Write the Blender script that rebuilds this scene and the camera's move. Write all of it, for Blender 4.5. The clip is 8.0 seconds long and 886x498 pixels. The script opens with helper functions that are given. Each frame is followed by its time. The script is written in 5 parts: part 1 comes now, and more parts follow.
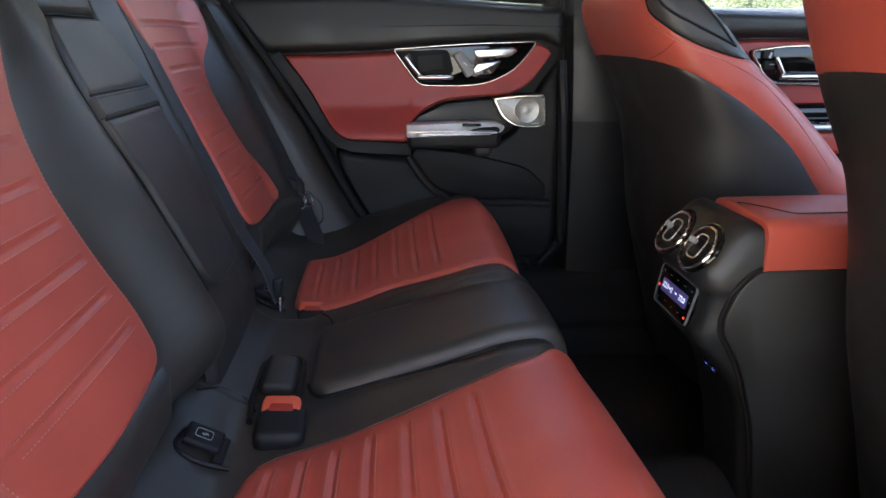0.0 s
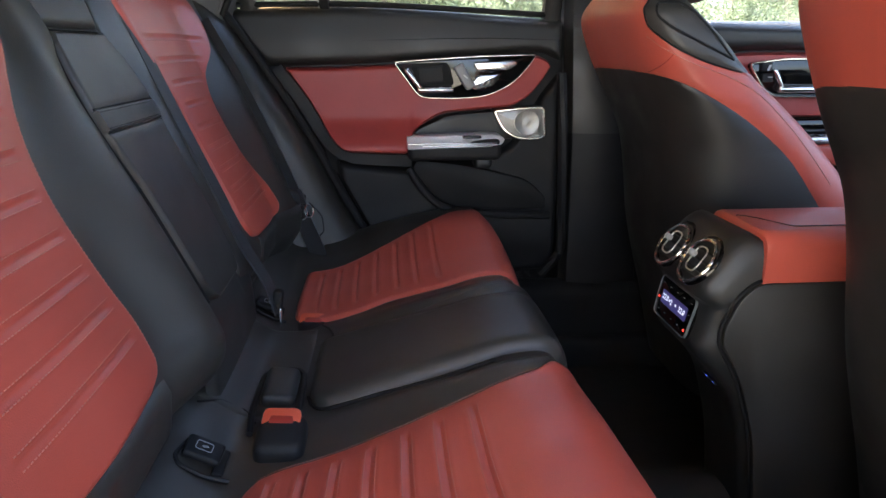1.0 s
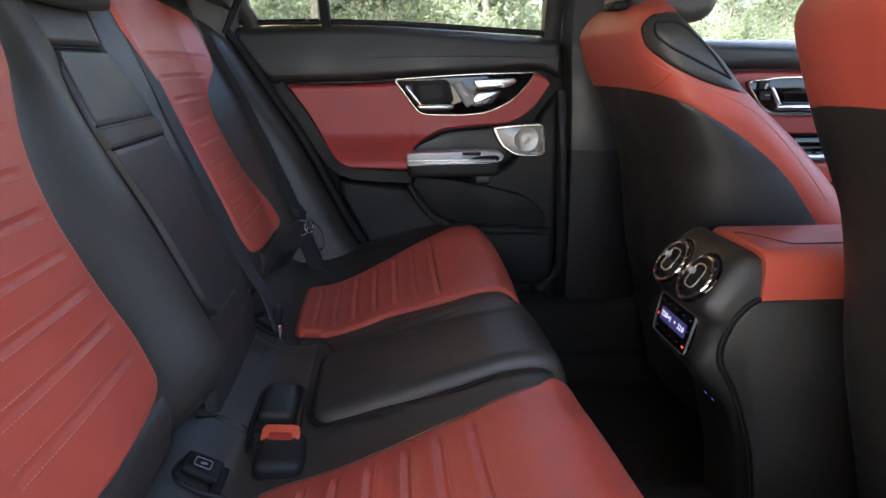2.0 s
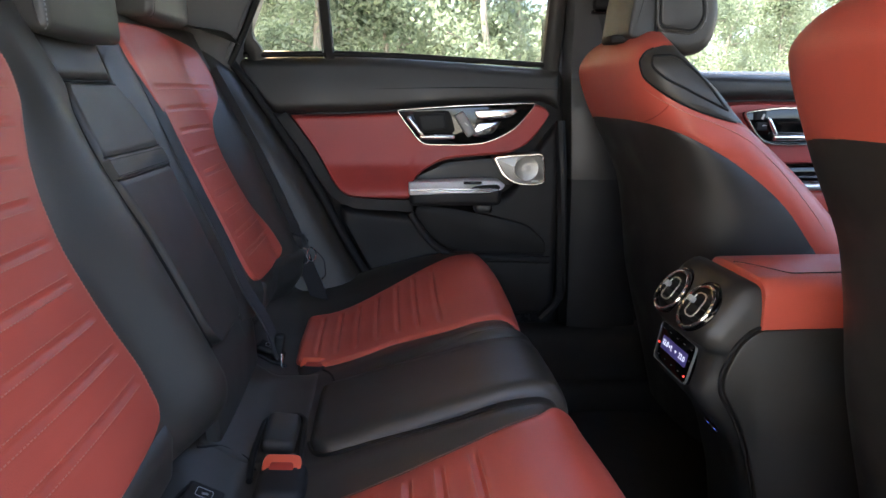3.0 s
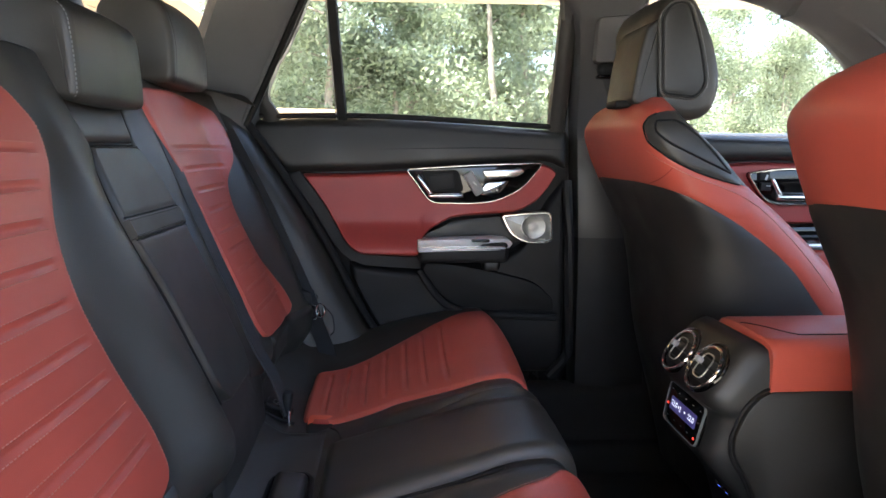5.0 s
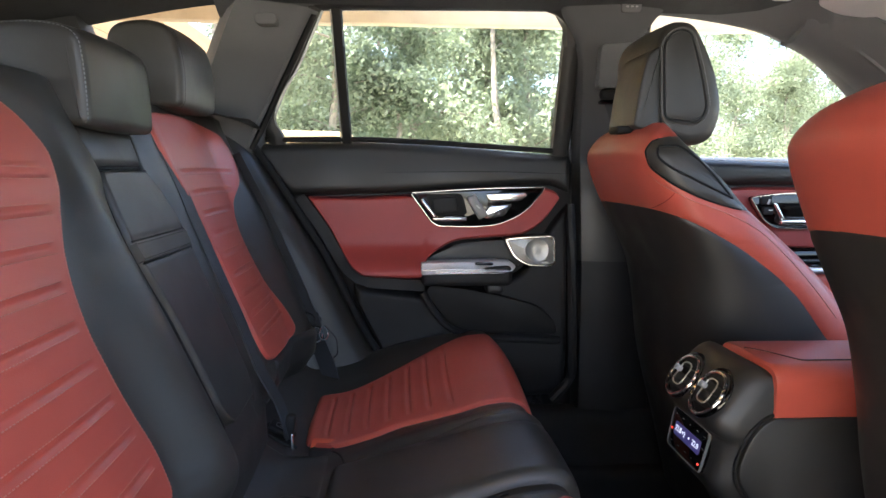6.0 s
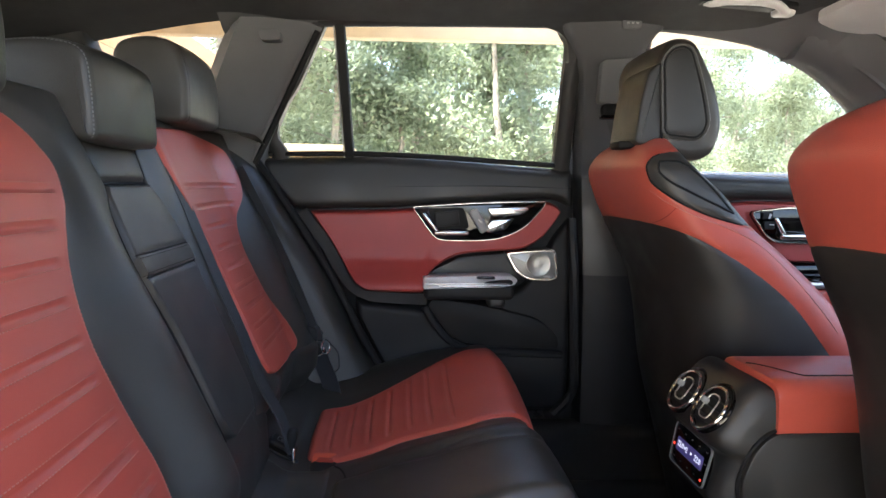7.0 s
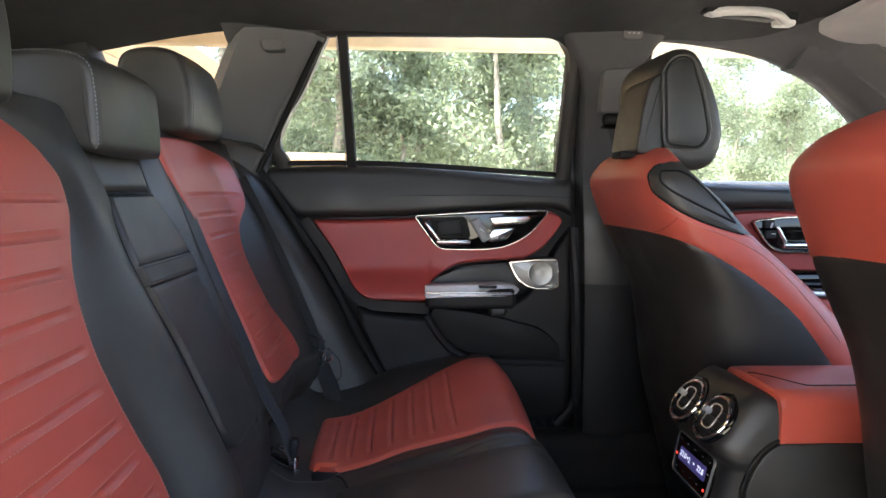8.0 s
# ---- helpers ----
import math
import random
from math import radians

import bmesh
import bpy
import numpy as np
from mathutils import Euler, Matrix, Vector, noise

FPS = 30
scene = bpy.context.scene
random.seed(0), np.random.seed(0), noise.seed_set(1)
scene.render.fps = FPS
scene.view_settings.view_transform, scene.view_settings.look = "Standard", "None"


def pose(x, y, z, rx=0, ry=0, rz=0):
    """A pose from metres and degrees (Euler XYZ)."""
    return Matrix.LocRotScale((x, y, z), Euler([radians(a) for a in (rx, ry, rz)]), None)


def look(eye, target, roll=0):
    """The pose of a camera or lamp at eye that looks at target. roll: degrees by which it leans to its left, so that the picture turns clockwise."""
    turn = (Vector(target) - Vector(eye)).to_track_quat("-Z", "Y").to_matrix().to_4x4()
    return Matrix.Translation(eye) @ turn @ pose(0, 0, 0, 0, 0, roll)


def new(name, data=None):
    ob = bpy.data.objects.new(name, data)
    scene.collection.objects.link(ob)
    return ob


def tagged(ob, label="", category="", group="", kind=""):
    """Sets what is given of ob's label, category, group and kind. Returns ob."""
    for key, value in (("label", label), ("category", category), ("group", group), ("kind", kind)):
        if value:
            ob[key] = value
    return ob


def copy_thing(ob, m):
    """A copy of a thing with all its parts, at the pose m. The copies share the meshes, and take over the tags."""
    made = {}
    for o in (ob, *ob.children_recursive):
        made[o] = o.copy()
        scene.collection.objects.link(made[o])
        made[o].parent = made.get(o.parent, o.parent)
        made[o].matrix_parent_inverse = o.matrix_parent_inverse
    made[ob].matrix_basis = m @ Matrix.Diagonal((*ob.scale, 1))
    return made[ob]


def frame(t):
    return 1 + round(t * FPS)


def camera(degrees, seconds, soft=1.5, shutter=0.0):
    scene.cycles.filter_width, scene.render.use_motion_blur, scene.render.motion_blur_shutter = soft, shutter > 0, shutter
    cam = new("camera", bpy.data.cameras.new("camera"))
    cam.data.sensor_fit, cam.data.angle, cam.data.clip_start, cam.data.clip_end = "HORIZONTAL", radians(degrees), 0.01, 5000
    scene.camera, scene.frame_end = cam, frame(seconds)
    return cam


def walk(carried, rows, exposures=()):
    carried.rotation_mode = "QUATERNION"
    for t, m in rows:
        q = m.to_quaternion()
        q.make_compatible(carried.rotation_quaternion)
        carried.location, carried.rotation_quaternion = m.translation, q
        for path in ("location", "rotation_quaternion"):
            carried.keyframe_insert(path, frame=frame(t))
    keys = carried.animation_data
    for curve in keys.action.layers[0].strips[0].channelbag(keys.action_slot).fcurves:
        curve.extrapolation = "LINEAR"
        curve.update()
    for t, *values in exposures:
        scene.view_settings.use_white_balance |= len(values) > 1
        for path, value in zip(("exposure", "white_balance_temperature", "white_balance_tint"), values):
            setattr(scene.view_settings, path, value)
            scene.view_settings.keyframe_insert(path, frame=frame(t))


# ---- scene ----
cam = camera(67.9, 8.0)

PATH = [
    (0, (-0.001, -0.007, -0.007), (0.166, 1.89, -0.618), -0.0),
    (0.5, (0.0, -0.008, -0.007), (0.165, 1.893, -0.605), -0.0),
    (1, (0.0, -0.01, -0.003), (0.165, 1.896, -0.584), 0.0),
    (1.5, (0.0, -0.011, -0.001), (0.166, 1.9, -0.565), 0.1),
    (3, (-0.003, -0.02, 0.006), (0.165, 1.92, -0.453), 0.2),
    (3.5, (-0.003, -0.024, 0.009), (0.16, 1.926, -0.402), 0.3),
    (4, (-0.005, -0.028, 0.012), (0.154, 1.931, -0.357), 0.4),
    (4.5, (-0.006, -0.031, 0.015), (0.147, 1.935, -0.32), 0.4),
    (6, (-0.008, -0.04, 0.023), (0.13, 1.941, -0.213), 0.6),
    (6.5, (-0.009, -0.042, 0.025), (0.127, 1.941, -0.19), 0.7),
    (7, (-0.009, -0.044, 0.026), (0.124, 1.942, -0.171), 0.7),
    (7.5, (-0.009, -0.045, 0.027), (0.122, 1.942, -0.155), 0.7),
    (8, (-0.01, -0.046, 0.028), (0.118, 1.942, -0.144), 0.7),
]
walk(cam, [(t, look(eye, target, roll)) for t, eye, target, roll in PATH])

# ---- world, sun, exposure ----
world = bpy.data.worlds.new("sky")
scene.world = world
world.use_nodes = True
wn, wl = world.node_tree.nodes, world.node_tree.links
sky = wn.new("ShaderNodeTexSky")
sky.sky_type = "NISHITA"
sky.sun_disc = False
sky.sun_elevation = radians(64)
sky.sun_rotation = radians(243)
sky.air_density, sky.dust_density, sky.ozone_density = 0.8, 3.0, 0.7
wl.new(sky.outputs[0], wn["Background"].inputs[0])
wn["Background"].inputs[1].default_value = 0.15
sun = new("sun", bpy.data.lights.new("sun", "SUN"))
sun.data.energy, sun.data.angle, sun.data.color = 4.1, radians(0.6), (1.0, 0.97, 0.92)
sun.matrix_world = look((-10.0, -5.0, 24.0), (0, 0, 0))
scene.view_settings.exposure = 3.12

# ---- materials ----


def material(name, colour, rough=0.5, metal=0.0, grain=0.0, grain_size=0.002, mottle=0.15, mottle_size=0.08,
             coat=0.0, rough_var=0.1, spec=0.5, cells=False, by_object=0.0):
    m = bpy.data.materials.new(name)
    m.use_nodes = True
    n, l = m.node_tree.nodes, m.node_tree.links
    b = n["Principled BSDF"]
    b.inputs["Metallic"].default_value = metal
    b.inputs["Coat Weight"].default_value = coat
    b.inputs["Coat Roughness"].default_value = 0.05
    b.inputs["Specular IOR Level"].default_value = spec
    co = n.new("ShaderNodeTexCoord")
    big = n.new("ShaderNodeTexNoise")
    big.inputs["Scale"].default_value = 1 / mottle_size
    big.inputs["Detail"].default_value = 5
    l.new(co.outputs["Object"], big.inputs["Vector"])
    ramp = n.new("ShaderNodeMapRange")
    ramp.inputs[1].default_value, ramp.inputs[2].default_value = 0.3, 0.7
    ramp.inputs[3].default_value, ramp.inputs[4].default_value = 1 - mottle, 1 + mottle
    l.new(big.outputs[0], ramp.inputs[0])
    mul = n.new("ShaderNodeVectorMath")
    mul.operation = "SCALE"
    mul.inputs[0].default_value = colour
    last = ramp.outputs[0]
    if by_object:
        info = n.new("ShaderNodeObjectInfo")
        var = n.new("ShaderNodeMapRange")
        var.inputs[3].default_value, var.inputs[4].default_value = 1 - by_object, 1 + by_object
        l.new(info.outputs["Random"], var.inputs[0])
        both = n.new("ShaderNodeMath")
        both.operation = "MULTIPLY"
        l.new(last, both.inputs[0]), l.new(var.outputs[0], both.inputs[1])
        last = both.outputs[0]
    l.new(last, mul.inputs["Scale"])
    l.new(mul.outputs[0], b.inputs["Base Color"])
    rr = n.new("ShaderNodeMapRange")
    rr.inputs[1].default_value, rr.inputs[2].default_value = 0.3, 0.7
    rr.inputs[3].default_value, rr.inputs[4].default_value = max(0.02, rough - rough_var), min(1, rough + rough_var)
    l.new(big.outputs[0], rr.inputs[0])
    l.new(rr.outputs[0], b.inputs["Roughness"])
    if grain:
        if cells:
            fine = n.new("ShaderNodeTexVoronoi")
            fine.feature = "DISTANCE_TO_EDGE"
        else:
            fine = n.new("ShaderNodeTexNoise")
            fine.inputs["Detail"].default_value = 3
        fine.inputs["Scale"].default_value = 1 / grain_size
        l.new(co.outputs["Object"], fine.inputs["Vector"])
        bump = n.new("ShaderNodeBump")
        bump.inputs["Strength"].default_value = grain
        bump.inputs["Distance"].default_value = 0.0006
        l.new(fine.outputs[0], bump.inputs["Height"])
        l.new(bump.outputs[0], b.inputs["Normal"])
    return m


def glowing(name, colour, strength):
    m = bpy.data.materials.new(name)
    m.use_nodes = True
    b = m.node_tree.nodes["Principled BSDF"]
    b.inputs["Base Color"].default_value = (*colour, 1)
    b.inputs["Emission Color"].default_value = (*colour, 1)
    b.inputs["Emission Strength"].default_value = strength
    return m


RED = material("red leather", (0.45, 0.082, 0.056), 0.40, grain=0.35, grain_size=0.0022, mottle=0.06, cells=True, rough_var=0.05)
REDSOFT = material("red soft trim", (0.33, 0.040, 0.034), 0.48, grain=0.3, grain_size=0.0022, mottle=0.06, cells=True, rough_var=0.05)
BLACK = material("black leather", (0.038, 0.035, 0.030), 0.42, grain=0.4, grain_size=0.0024, mottle=0.12, cells=True, rough_var=0.06)
SOFT = material("black soft trim", (0.021, 0.0205, 0.019), 0.48, grain=0.35, grain_size=0.0018, mottle=0.1, cells=True)
PLASTIC = material("dark grey plastic", (0.009, 0.009, 0.0095), 0.6, spec=0.35, grain=0.3, grain_size=0.0012, mottle=0.1)
FABRIC = material("grey lining fabric", (0.030, 0.030, 0.030), 0.9, grain=0.6, grain_size=0.0012, mottle=0.08, mottle_size=0.05)
PILLAR = material("charcoal pillar fabric", (0.105, 0.106, 0.108), 0.85, grain=0.5, grain_size=0.0012, mottle=0.06)
# Same fabric as PILLAR with a darker colour, for the middle pillar.
PILLARDARK = material("darker copy of the pillar fabric", (0.060, 0.060, 0.062), 0.85, grain=0.5, grain_size=0.0012, mottle=0.06)
CARPET = material("black carpet", (0.010, 0.010, 0.010), 0.95, grain=1.0, grain_size=0.002, mottle=0.25, mottle_size=0.03)
GLOSS = material("piano black", (0.005, 0.005, 0.005), 0.06, mottle=0.05, coat=0.1, rough_var=0.02)
CHROME = material("satin chrome", (0.78, 0.77, 0.75), 0.16, metal=1.0, mottle=0.04, rough_var=0.05)
DULL = material("brushed aluminium", (0.66, 0.65, 0.63), 0.40, metal=1.0, grain=0.2, grain_size=0.0008, mottle=0.05)
GREY = material("grey plastic", (0.26, 0.26, 0.26), 0.4, mottle=0.05)
PALE = material("pale plastic", (0.60, 0.60, 0.58), 0.45, mottle=0.05)
VISOR = material("light grey visor fabric", (0.55, 0.55, 0.53), 0.85, grain=0.4, grain_size=0.0012, mottle=0.05)
WEB = material("seat belt webbing", (0.030, 0.031, 0.034), 0.6, grain=0.7, grain_size=0.0015, mottle=0.1)
ORANGE = material("orange red buckle button", (0.62, 0.10, 0.05), 0.4, mottle=0.05)
THREAD = material("dark red thread", (0.46, 0.17, 0.13), 0.7, mottle=0.1, mottle_size=0.01)
PALETHREAD = material("grey thread", (0.20, 0.20, 0.20), 0.7, mottle=0.1, mottle_size=0.01)
SCREEN = glowing("blue violet screen", (0.035, 0.03, 0.12), 0.10)
DIGIT = glowing("white digits", (0.75, 0.8, 1.0), 0.14)
REDLED = glowing("red indicator", (1.0, 0.05, 0.03), 0.25)
BLUELED = glowing("blue indicator", (0.08, 0.15, 1.0), 0.25)
MESH = material("silver loudspeaker mesh", (0.30, 0.30, 0.29), 0.36, metal=0.85, grain=0.5, grain_size=0.0012, mottle=0.15, mottle_size=0.03)
SATIN = material("satin silver", (0.80, 0.80, 0.80), 0.45, metal=0.55, mottle=0.04)
DEEPRED = material("deep red plastic", (0.30, 0.03, 0.02), 0.4, mottle=0.05)
RUBBER = material("black rubber", (0.007, 0.007, 0.007), 0.65, spec=0.3, mottle=0.1)
PAINT = material("dark car paint", (0.05, 0.05, 0.055), 0.25, coat=1.0, mottle=0.03)

GLASS = bpy.data.materials.new("window glass")
GLASS.use_nodes = True
gn, gl = GLASS.node_tree.nodes, GLASS.node_tree.links
gb = gn["Principled BSDF"]
gb.inputs["Base Color"].default_value = (0.93, 0.96, 0.94, 1)
gb.inputs["Roughness"].default_value = 0.0
gb.inputs["IOR"].default_value = 1.02
gb.inputs["Transmission Weight"].default_value = 1.0

# ---- building helpers ----
YC = 0.94


def part(name, bm, mat, parent=None, label="", smooth=True):
    me = bpy.data.meshes.new(name)
    bmesh.ops.remove_doubles(bm, verts=bm.verts, dist=1e-6)
    bmesh.ops.recalc_face_normals(bm, faces=bm.faces)
    bm.to_mesh(me)
    bm.free()
    me.materials.append(mat)
    if smooth:
        me.polygons.foreach_set("use_smooth", [True] * len(me.polygons))
        me.set_sharp_from_angle(angle=radians(38))
    ob = new(name, me)
    if parent:
        ob.parent = parent
        if parent.type == "EMPTY":
            ob.matrix_parent_inverse = Matrix.Translation(-parent.location)
    if label:
        ob["label"] = label
    if "stitching" in name:
        ob["kind"] = "stuff"
    return ob


def thing(name, base, label, category, group="", kind=""):
    ob = new(name)
    ob.location = base
    ob.empty_display_size = 0.05
    return tagged(ob, label, category, group, kind)


def curve(*pts):
    """A smooth function through (x, y) pairs."""
    xs, ys = np.array([p[0] for p in pts], float), np.array([p[1] for p in pts], float)
    d = np.diff(ys) / np.diff(xs)
    m = np.empty(len(xs))
    m[0], m[-1] = d[0], d[-1]
    for i in range(1, len(xs) - 1):
        m[i] = 0 if d[i - 1] * d[i] <= 0 else 2 * d[i - 1] * d[i] / (d[i - 1] + d[i])

    def f(x):
        x = min(max(x, xs[0]), xs[-1])
        i = min(int(np.searchsorted(xs, x, "right")) - 1, len(xs) - 2)
        h = xs[i + 1] - xs[i]
        t = (x - xs[i]) / h
        return float((2 * t**3 - 3 * t**2 + 1) * ys[i] + (t**3 - 2 * t**2 + t) * h * m[i]
                     + (3 * t**2 - 2 * t**3) * ys[i + 1] + (t**3 - t**2) * h * m[i + 1])
    return f


def path(pts, n):
    """n points along a smooth line through 3D points, evenly spread."""
    p = [Vector(q) for q in pts]
    s = [0.0]
    for a, b in zip(p, p[1:]):
        s.append(s[-1] + (b - a).length)
    fs = [curve(*[(u, q[k]) for u, q in zip(s, p)]) for k in range(3)]
    return [Vector([f(s[-1] * i / (n - 1)) for f in fs]) for i in range(n)]


def spread(a, b, n, edge=0.6):
    """n values from a to b, denser towards both ends."""
    out = []
    for i in range(n):
        t = i / (n - 1)
        out.append(a + (b - a) * ((1 - edge) * t + edge * (0.5 - 0.5 * math.cos(math.pi * t))))
    return out


def grid(rows, closed=False, caps=False):
    bm = bmesh.new()
    vs = [[bm.verts.new(p) for p in r] for r in rows]
    for a, b in zip(vs, vs[1:]):
        k = len(a)
        for i in range(k if closed else k - 1):
            j = (i + 1) % k
            bm.faces.new((a[i], a[j], b[j], b[i]))
    if caps:
        bm.faces.new(vs[0])
        bm.faces.new(vs[-1])
    return bm


def patch(u0, u1, lo, hi, surface, normal, nu=40, nw=24, rise=0.004, depth=0.012, radius=0.012, extra=None, ends=(True, True)):
    """A padded panel on surface(u, w), between lo(u) and hi(u), with rounded sunk edges."""
    rows = []
    for u in spread(u0, u1, nu):
        a, b = lo(u), hi(u)
        row = []
        for w in spread(a, b, nw, 0.8):
            e = min(w - a, b - w)
            if ends[0]:
                e = min(e, u - u0)
            if ends[1]:
                e = min(e, u1 - u)
            t = min(max(e / radius, 0), 1)
            off = -depth + (depth + rise) * math.sqrt(max(0, 1 - (1 - t) ** 2))
            if extra:
                off += extra(u, w, e)
            row.append(Vector(surface(u, w)) + Vector(normal(u, w)) * off)
        rows.append(row)
    return grid(rows)


def rounded(pts, r=0.02, n=5):
    """A closed outline with rounded corners; a point may carry its own radius."""
    out = []
    k = len(pts)
    for i in range(k):
        p, a, b = (Vector(pts[j % k][:2]) for j in (i, i - 1, i + 1))
        rad = pts[i][2] if len(pts[i]) > 2 else r
        da, db = (a - p), (b - p)
        cut = min(rad, da.length * 0.48, db.length * 0.48)
        s, e = p + da.normalized() * cut, p + db.normalized() * cut
        for j in range(n + 1):
            t = j / n
            out.append((1 - t) ** 2 * s + 2 * t * (1 - t) * p + t**2 * e)
    return out


def inset(ring, d):
    k = len(ring)
    area = sum(ring[i].x * ring[(i + 1) % k].y - ring[(i + 1) % k].x * ring[i].y for i in range(k))
    sg = 1 if area > 0 else -1
    out = []
    for i in range(k):
        t = ring[(i + 1) % k] - ring[i - 1]
        if t.length < 1e-9:
            t = ring[i] - ring[i - 2]
        nrm = Vector((-t.y, t.x)).normalized() * sg
        out.append(ring[i] + nrm * d)
    return out


def prism(ring, place, d0, d1, bevel=0.004):
    """An outline pushed from d0 (front, bevelled) to d1 (back); place(a, b, d) gives the point."""
    steps = [(bevel, d0), (bevel * 0.3, d0 + (d1 - d0) / abs(d1 - d0) * bevel * 0.3), (0, d0 + (d1 - d0) / abs(d1 - d0) * bevel), (0, d1)]
    rows = [[place(q.x, q.y, d) for q in inset(ring, i)] for i, d in steps]
    return grid(rows, closed=True, caps=True)


def frame_ring(ring, place, d0, d1, width, bevel=0.002):
    """A picture-frame shaped band along an outline."""
    inner, bi = inset(ring, width), inset(ring, bevel)
    ib = inset(ring, width - bevel)
    up = d0 + (d1 - d0) / abs(d1 - d0) * bevel
    rows = [[place(q.x, q.y, d) for q in r] for r, d in
            ((ring, d1), (ring, up), (bi, d0), (ib, d0), (inner, up), (inner, d1), (ring, d1))]
    return grid(rows, closed=True)


def xz(a, b, d):
    return Vector((a, d, b))


def box(c, size, r=0.01, seg=3, turn=(0, 0, 0), taper=None):
    bm = bmesh.new()
    bmesh.ops.create_cube(bm, size=1)
    for v in bm.verts:
        v.co = Vector((v.co.x * size[0], v.co.y * size[1], v.co.z * size[2]))
        if taper:
            taper(v.co)
    bmesh.ops.bevel(bm, geom=bm.edges[:], offset=min(r, min(size) * 0.49), segments=seg, profile=0.5, affect="EDGES")
    bm.transform(pose(*c, *turn))
    return bm


def tube(pts, r, n=8, closed=False):
    rows = []
    k = len(pts)
    up = Vector((0.31, 0.2, 0.93)).normalized()
    for i, p in enumerate(pts):
        a, b = (pts[(i - 1) % k], pts[(i + 1) % k]) if closed else (pts[max(i - 1, 0)], pts[min(i + 1, k - 1)])
        t = (Vector(b) - Vector(a)).normalized()
        x = t.cross(up).normalized()
        y = t.cross(x).normalized()
        rows.append([Vector(p) + (x * math.cos(q) + y * math.sin(q)) * r for q in (2 * math.pi * j / n for j in range(n))])
    if closed:
        rows.append(rows[0])
        return grid(rows, closed=True)
    return grid(rows, closed=True, caps=True)


def ribbon(pts, across, width, thick=0.0015):
    """A flat band along points; across(i) gives its width's direction."""
    rows = []
    for i, p in enumerate(pts):
        a, b = pts[max(i - 1, 0)], pts[min(i + 1, len(pts) - 1)]
        w = Vector(across(i)).normalized()
        nn = (b - a).cross(w).normalized() * thick
        w = w * width / 2
        rows.append([p - w - nn, p + w - nn, p + w + nn, p - w + nn])
    return grid(rows, closed=True, caps=True)


def stitches(pts, normal, size=0.0009, pitch=0.0055, length=0.0038):
    """Small raised thread dashes along a line of points."""
    bm = bmesh.new()
    carry = 0.0
    for i in range(len(pts) - 1):
        a, b = Vector(pts[i]), Vector(pts[i + 1])
        L = (b - a).length
        if L < 1e-6:
            continue
        t = (b - a) / L
        nn = Vector(normal).normalized()
        w = t.cross(nn).normalized() * size
        h = nn * size * 0.9
        s = carry
        while s + length < L + length * 0.5:
            p, q = a + t * s, a + t * (s + length)
            v = [bm.verts.new(x) for x in (p - w, p + w, q + w, q - w, p + t * 0.0006 + h, q - t * 0.0006 + h)]
            for f in ((0, 1, 4), (3, 5, 2), (0, 4, 5, 3), (1, 2, 5, 4)):
                bm.faces.new([v[j] for j in f])
            s += pitch
        carry = s - L
    return bm


def join(*bms):
    out = bms[0]
    for b in bms[1:]:
        me = bpy.data.meshes.new("tmp")
        b.to_mesh(me)
        b.free()
        out.from_mesh(me)
        bpy.data.meshes.remove(me)
    return out


def step(a, b, x):
    t = min(max((x - a) / (b - a), 0), 1)
    return t * t * (3 - 2 * t)

# ---- the car's shell ----
GROUND = -1.25
FLOOR = -0.83


def floor_height(x, y):
    hump = 0.10 * math.exp(-((y - YC) / 0.13) ** 2)
    return FLOOR + hump + 0.01 * math.sin(9 * x) * math.sin(7 * y)


tagged(part("floor", join(grid([[Vector((x, y, floor_height(x, y))) for y in np.linspace(0.26, 1.62, 40)] for x in np.linspace(-0.5, 1.9, 40)]),
            box((0.7, YC, -0.90), (2.4, 1.36, 0.08), 0.02)), CARPET), "black carpet over the cabin floor", "floor", kind="structure")


def lining(x, y):
    side = abs(y - YC) / 0.60
    z = 0.475 - 0.075 * side**2.4
    z -= 0.10 * step(-0.30, -1.0, x) if x < -0.3 else 0
    z -= 0.06 * step(0.75, 1.5, x)
    return z


LX, LY = np.linspace(-1.25, 1.35, 60), np.linspace(YC - 0.60, YC + 0.60, 40)
tagged(part("ceiling", grid([[Vector((x, y, lining(x, y))) for y in LY] for x in LX]), FABRIC),
       "dark grey fabric headliner under the car roof", "headliner", kind="structure")
tagged(part("roof_skin", grid([[Vector((x, YC + (y - YC) * 1.12, lining(x, y) + 0.05)) for y in LY] for x in LX]), PAINT),
       "dark painted sheet metal roof of the car", "car roof", kind="structure")


def glass_y(z):
    return 1.665 - 0.105 * (z - 0.09) / 0.30


def on_glass(a, b, d):
    return Vector((a, glass_y(b) + d, b))


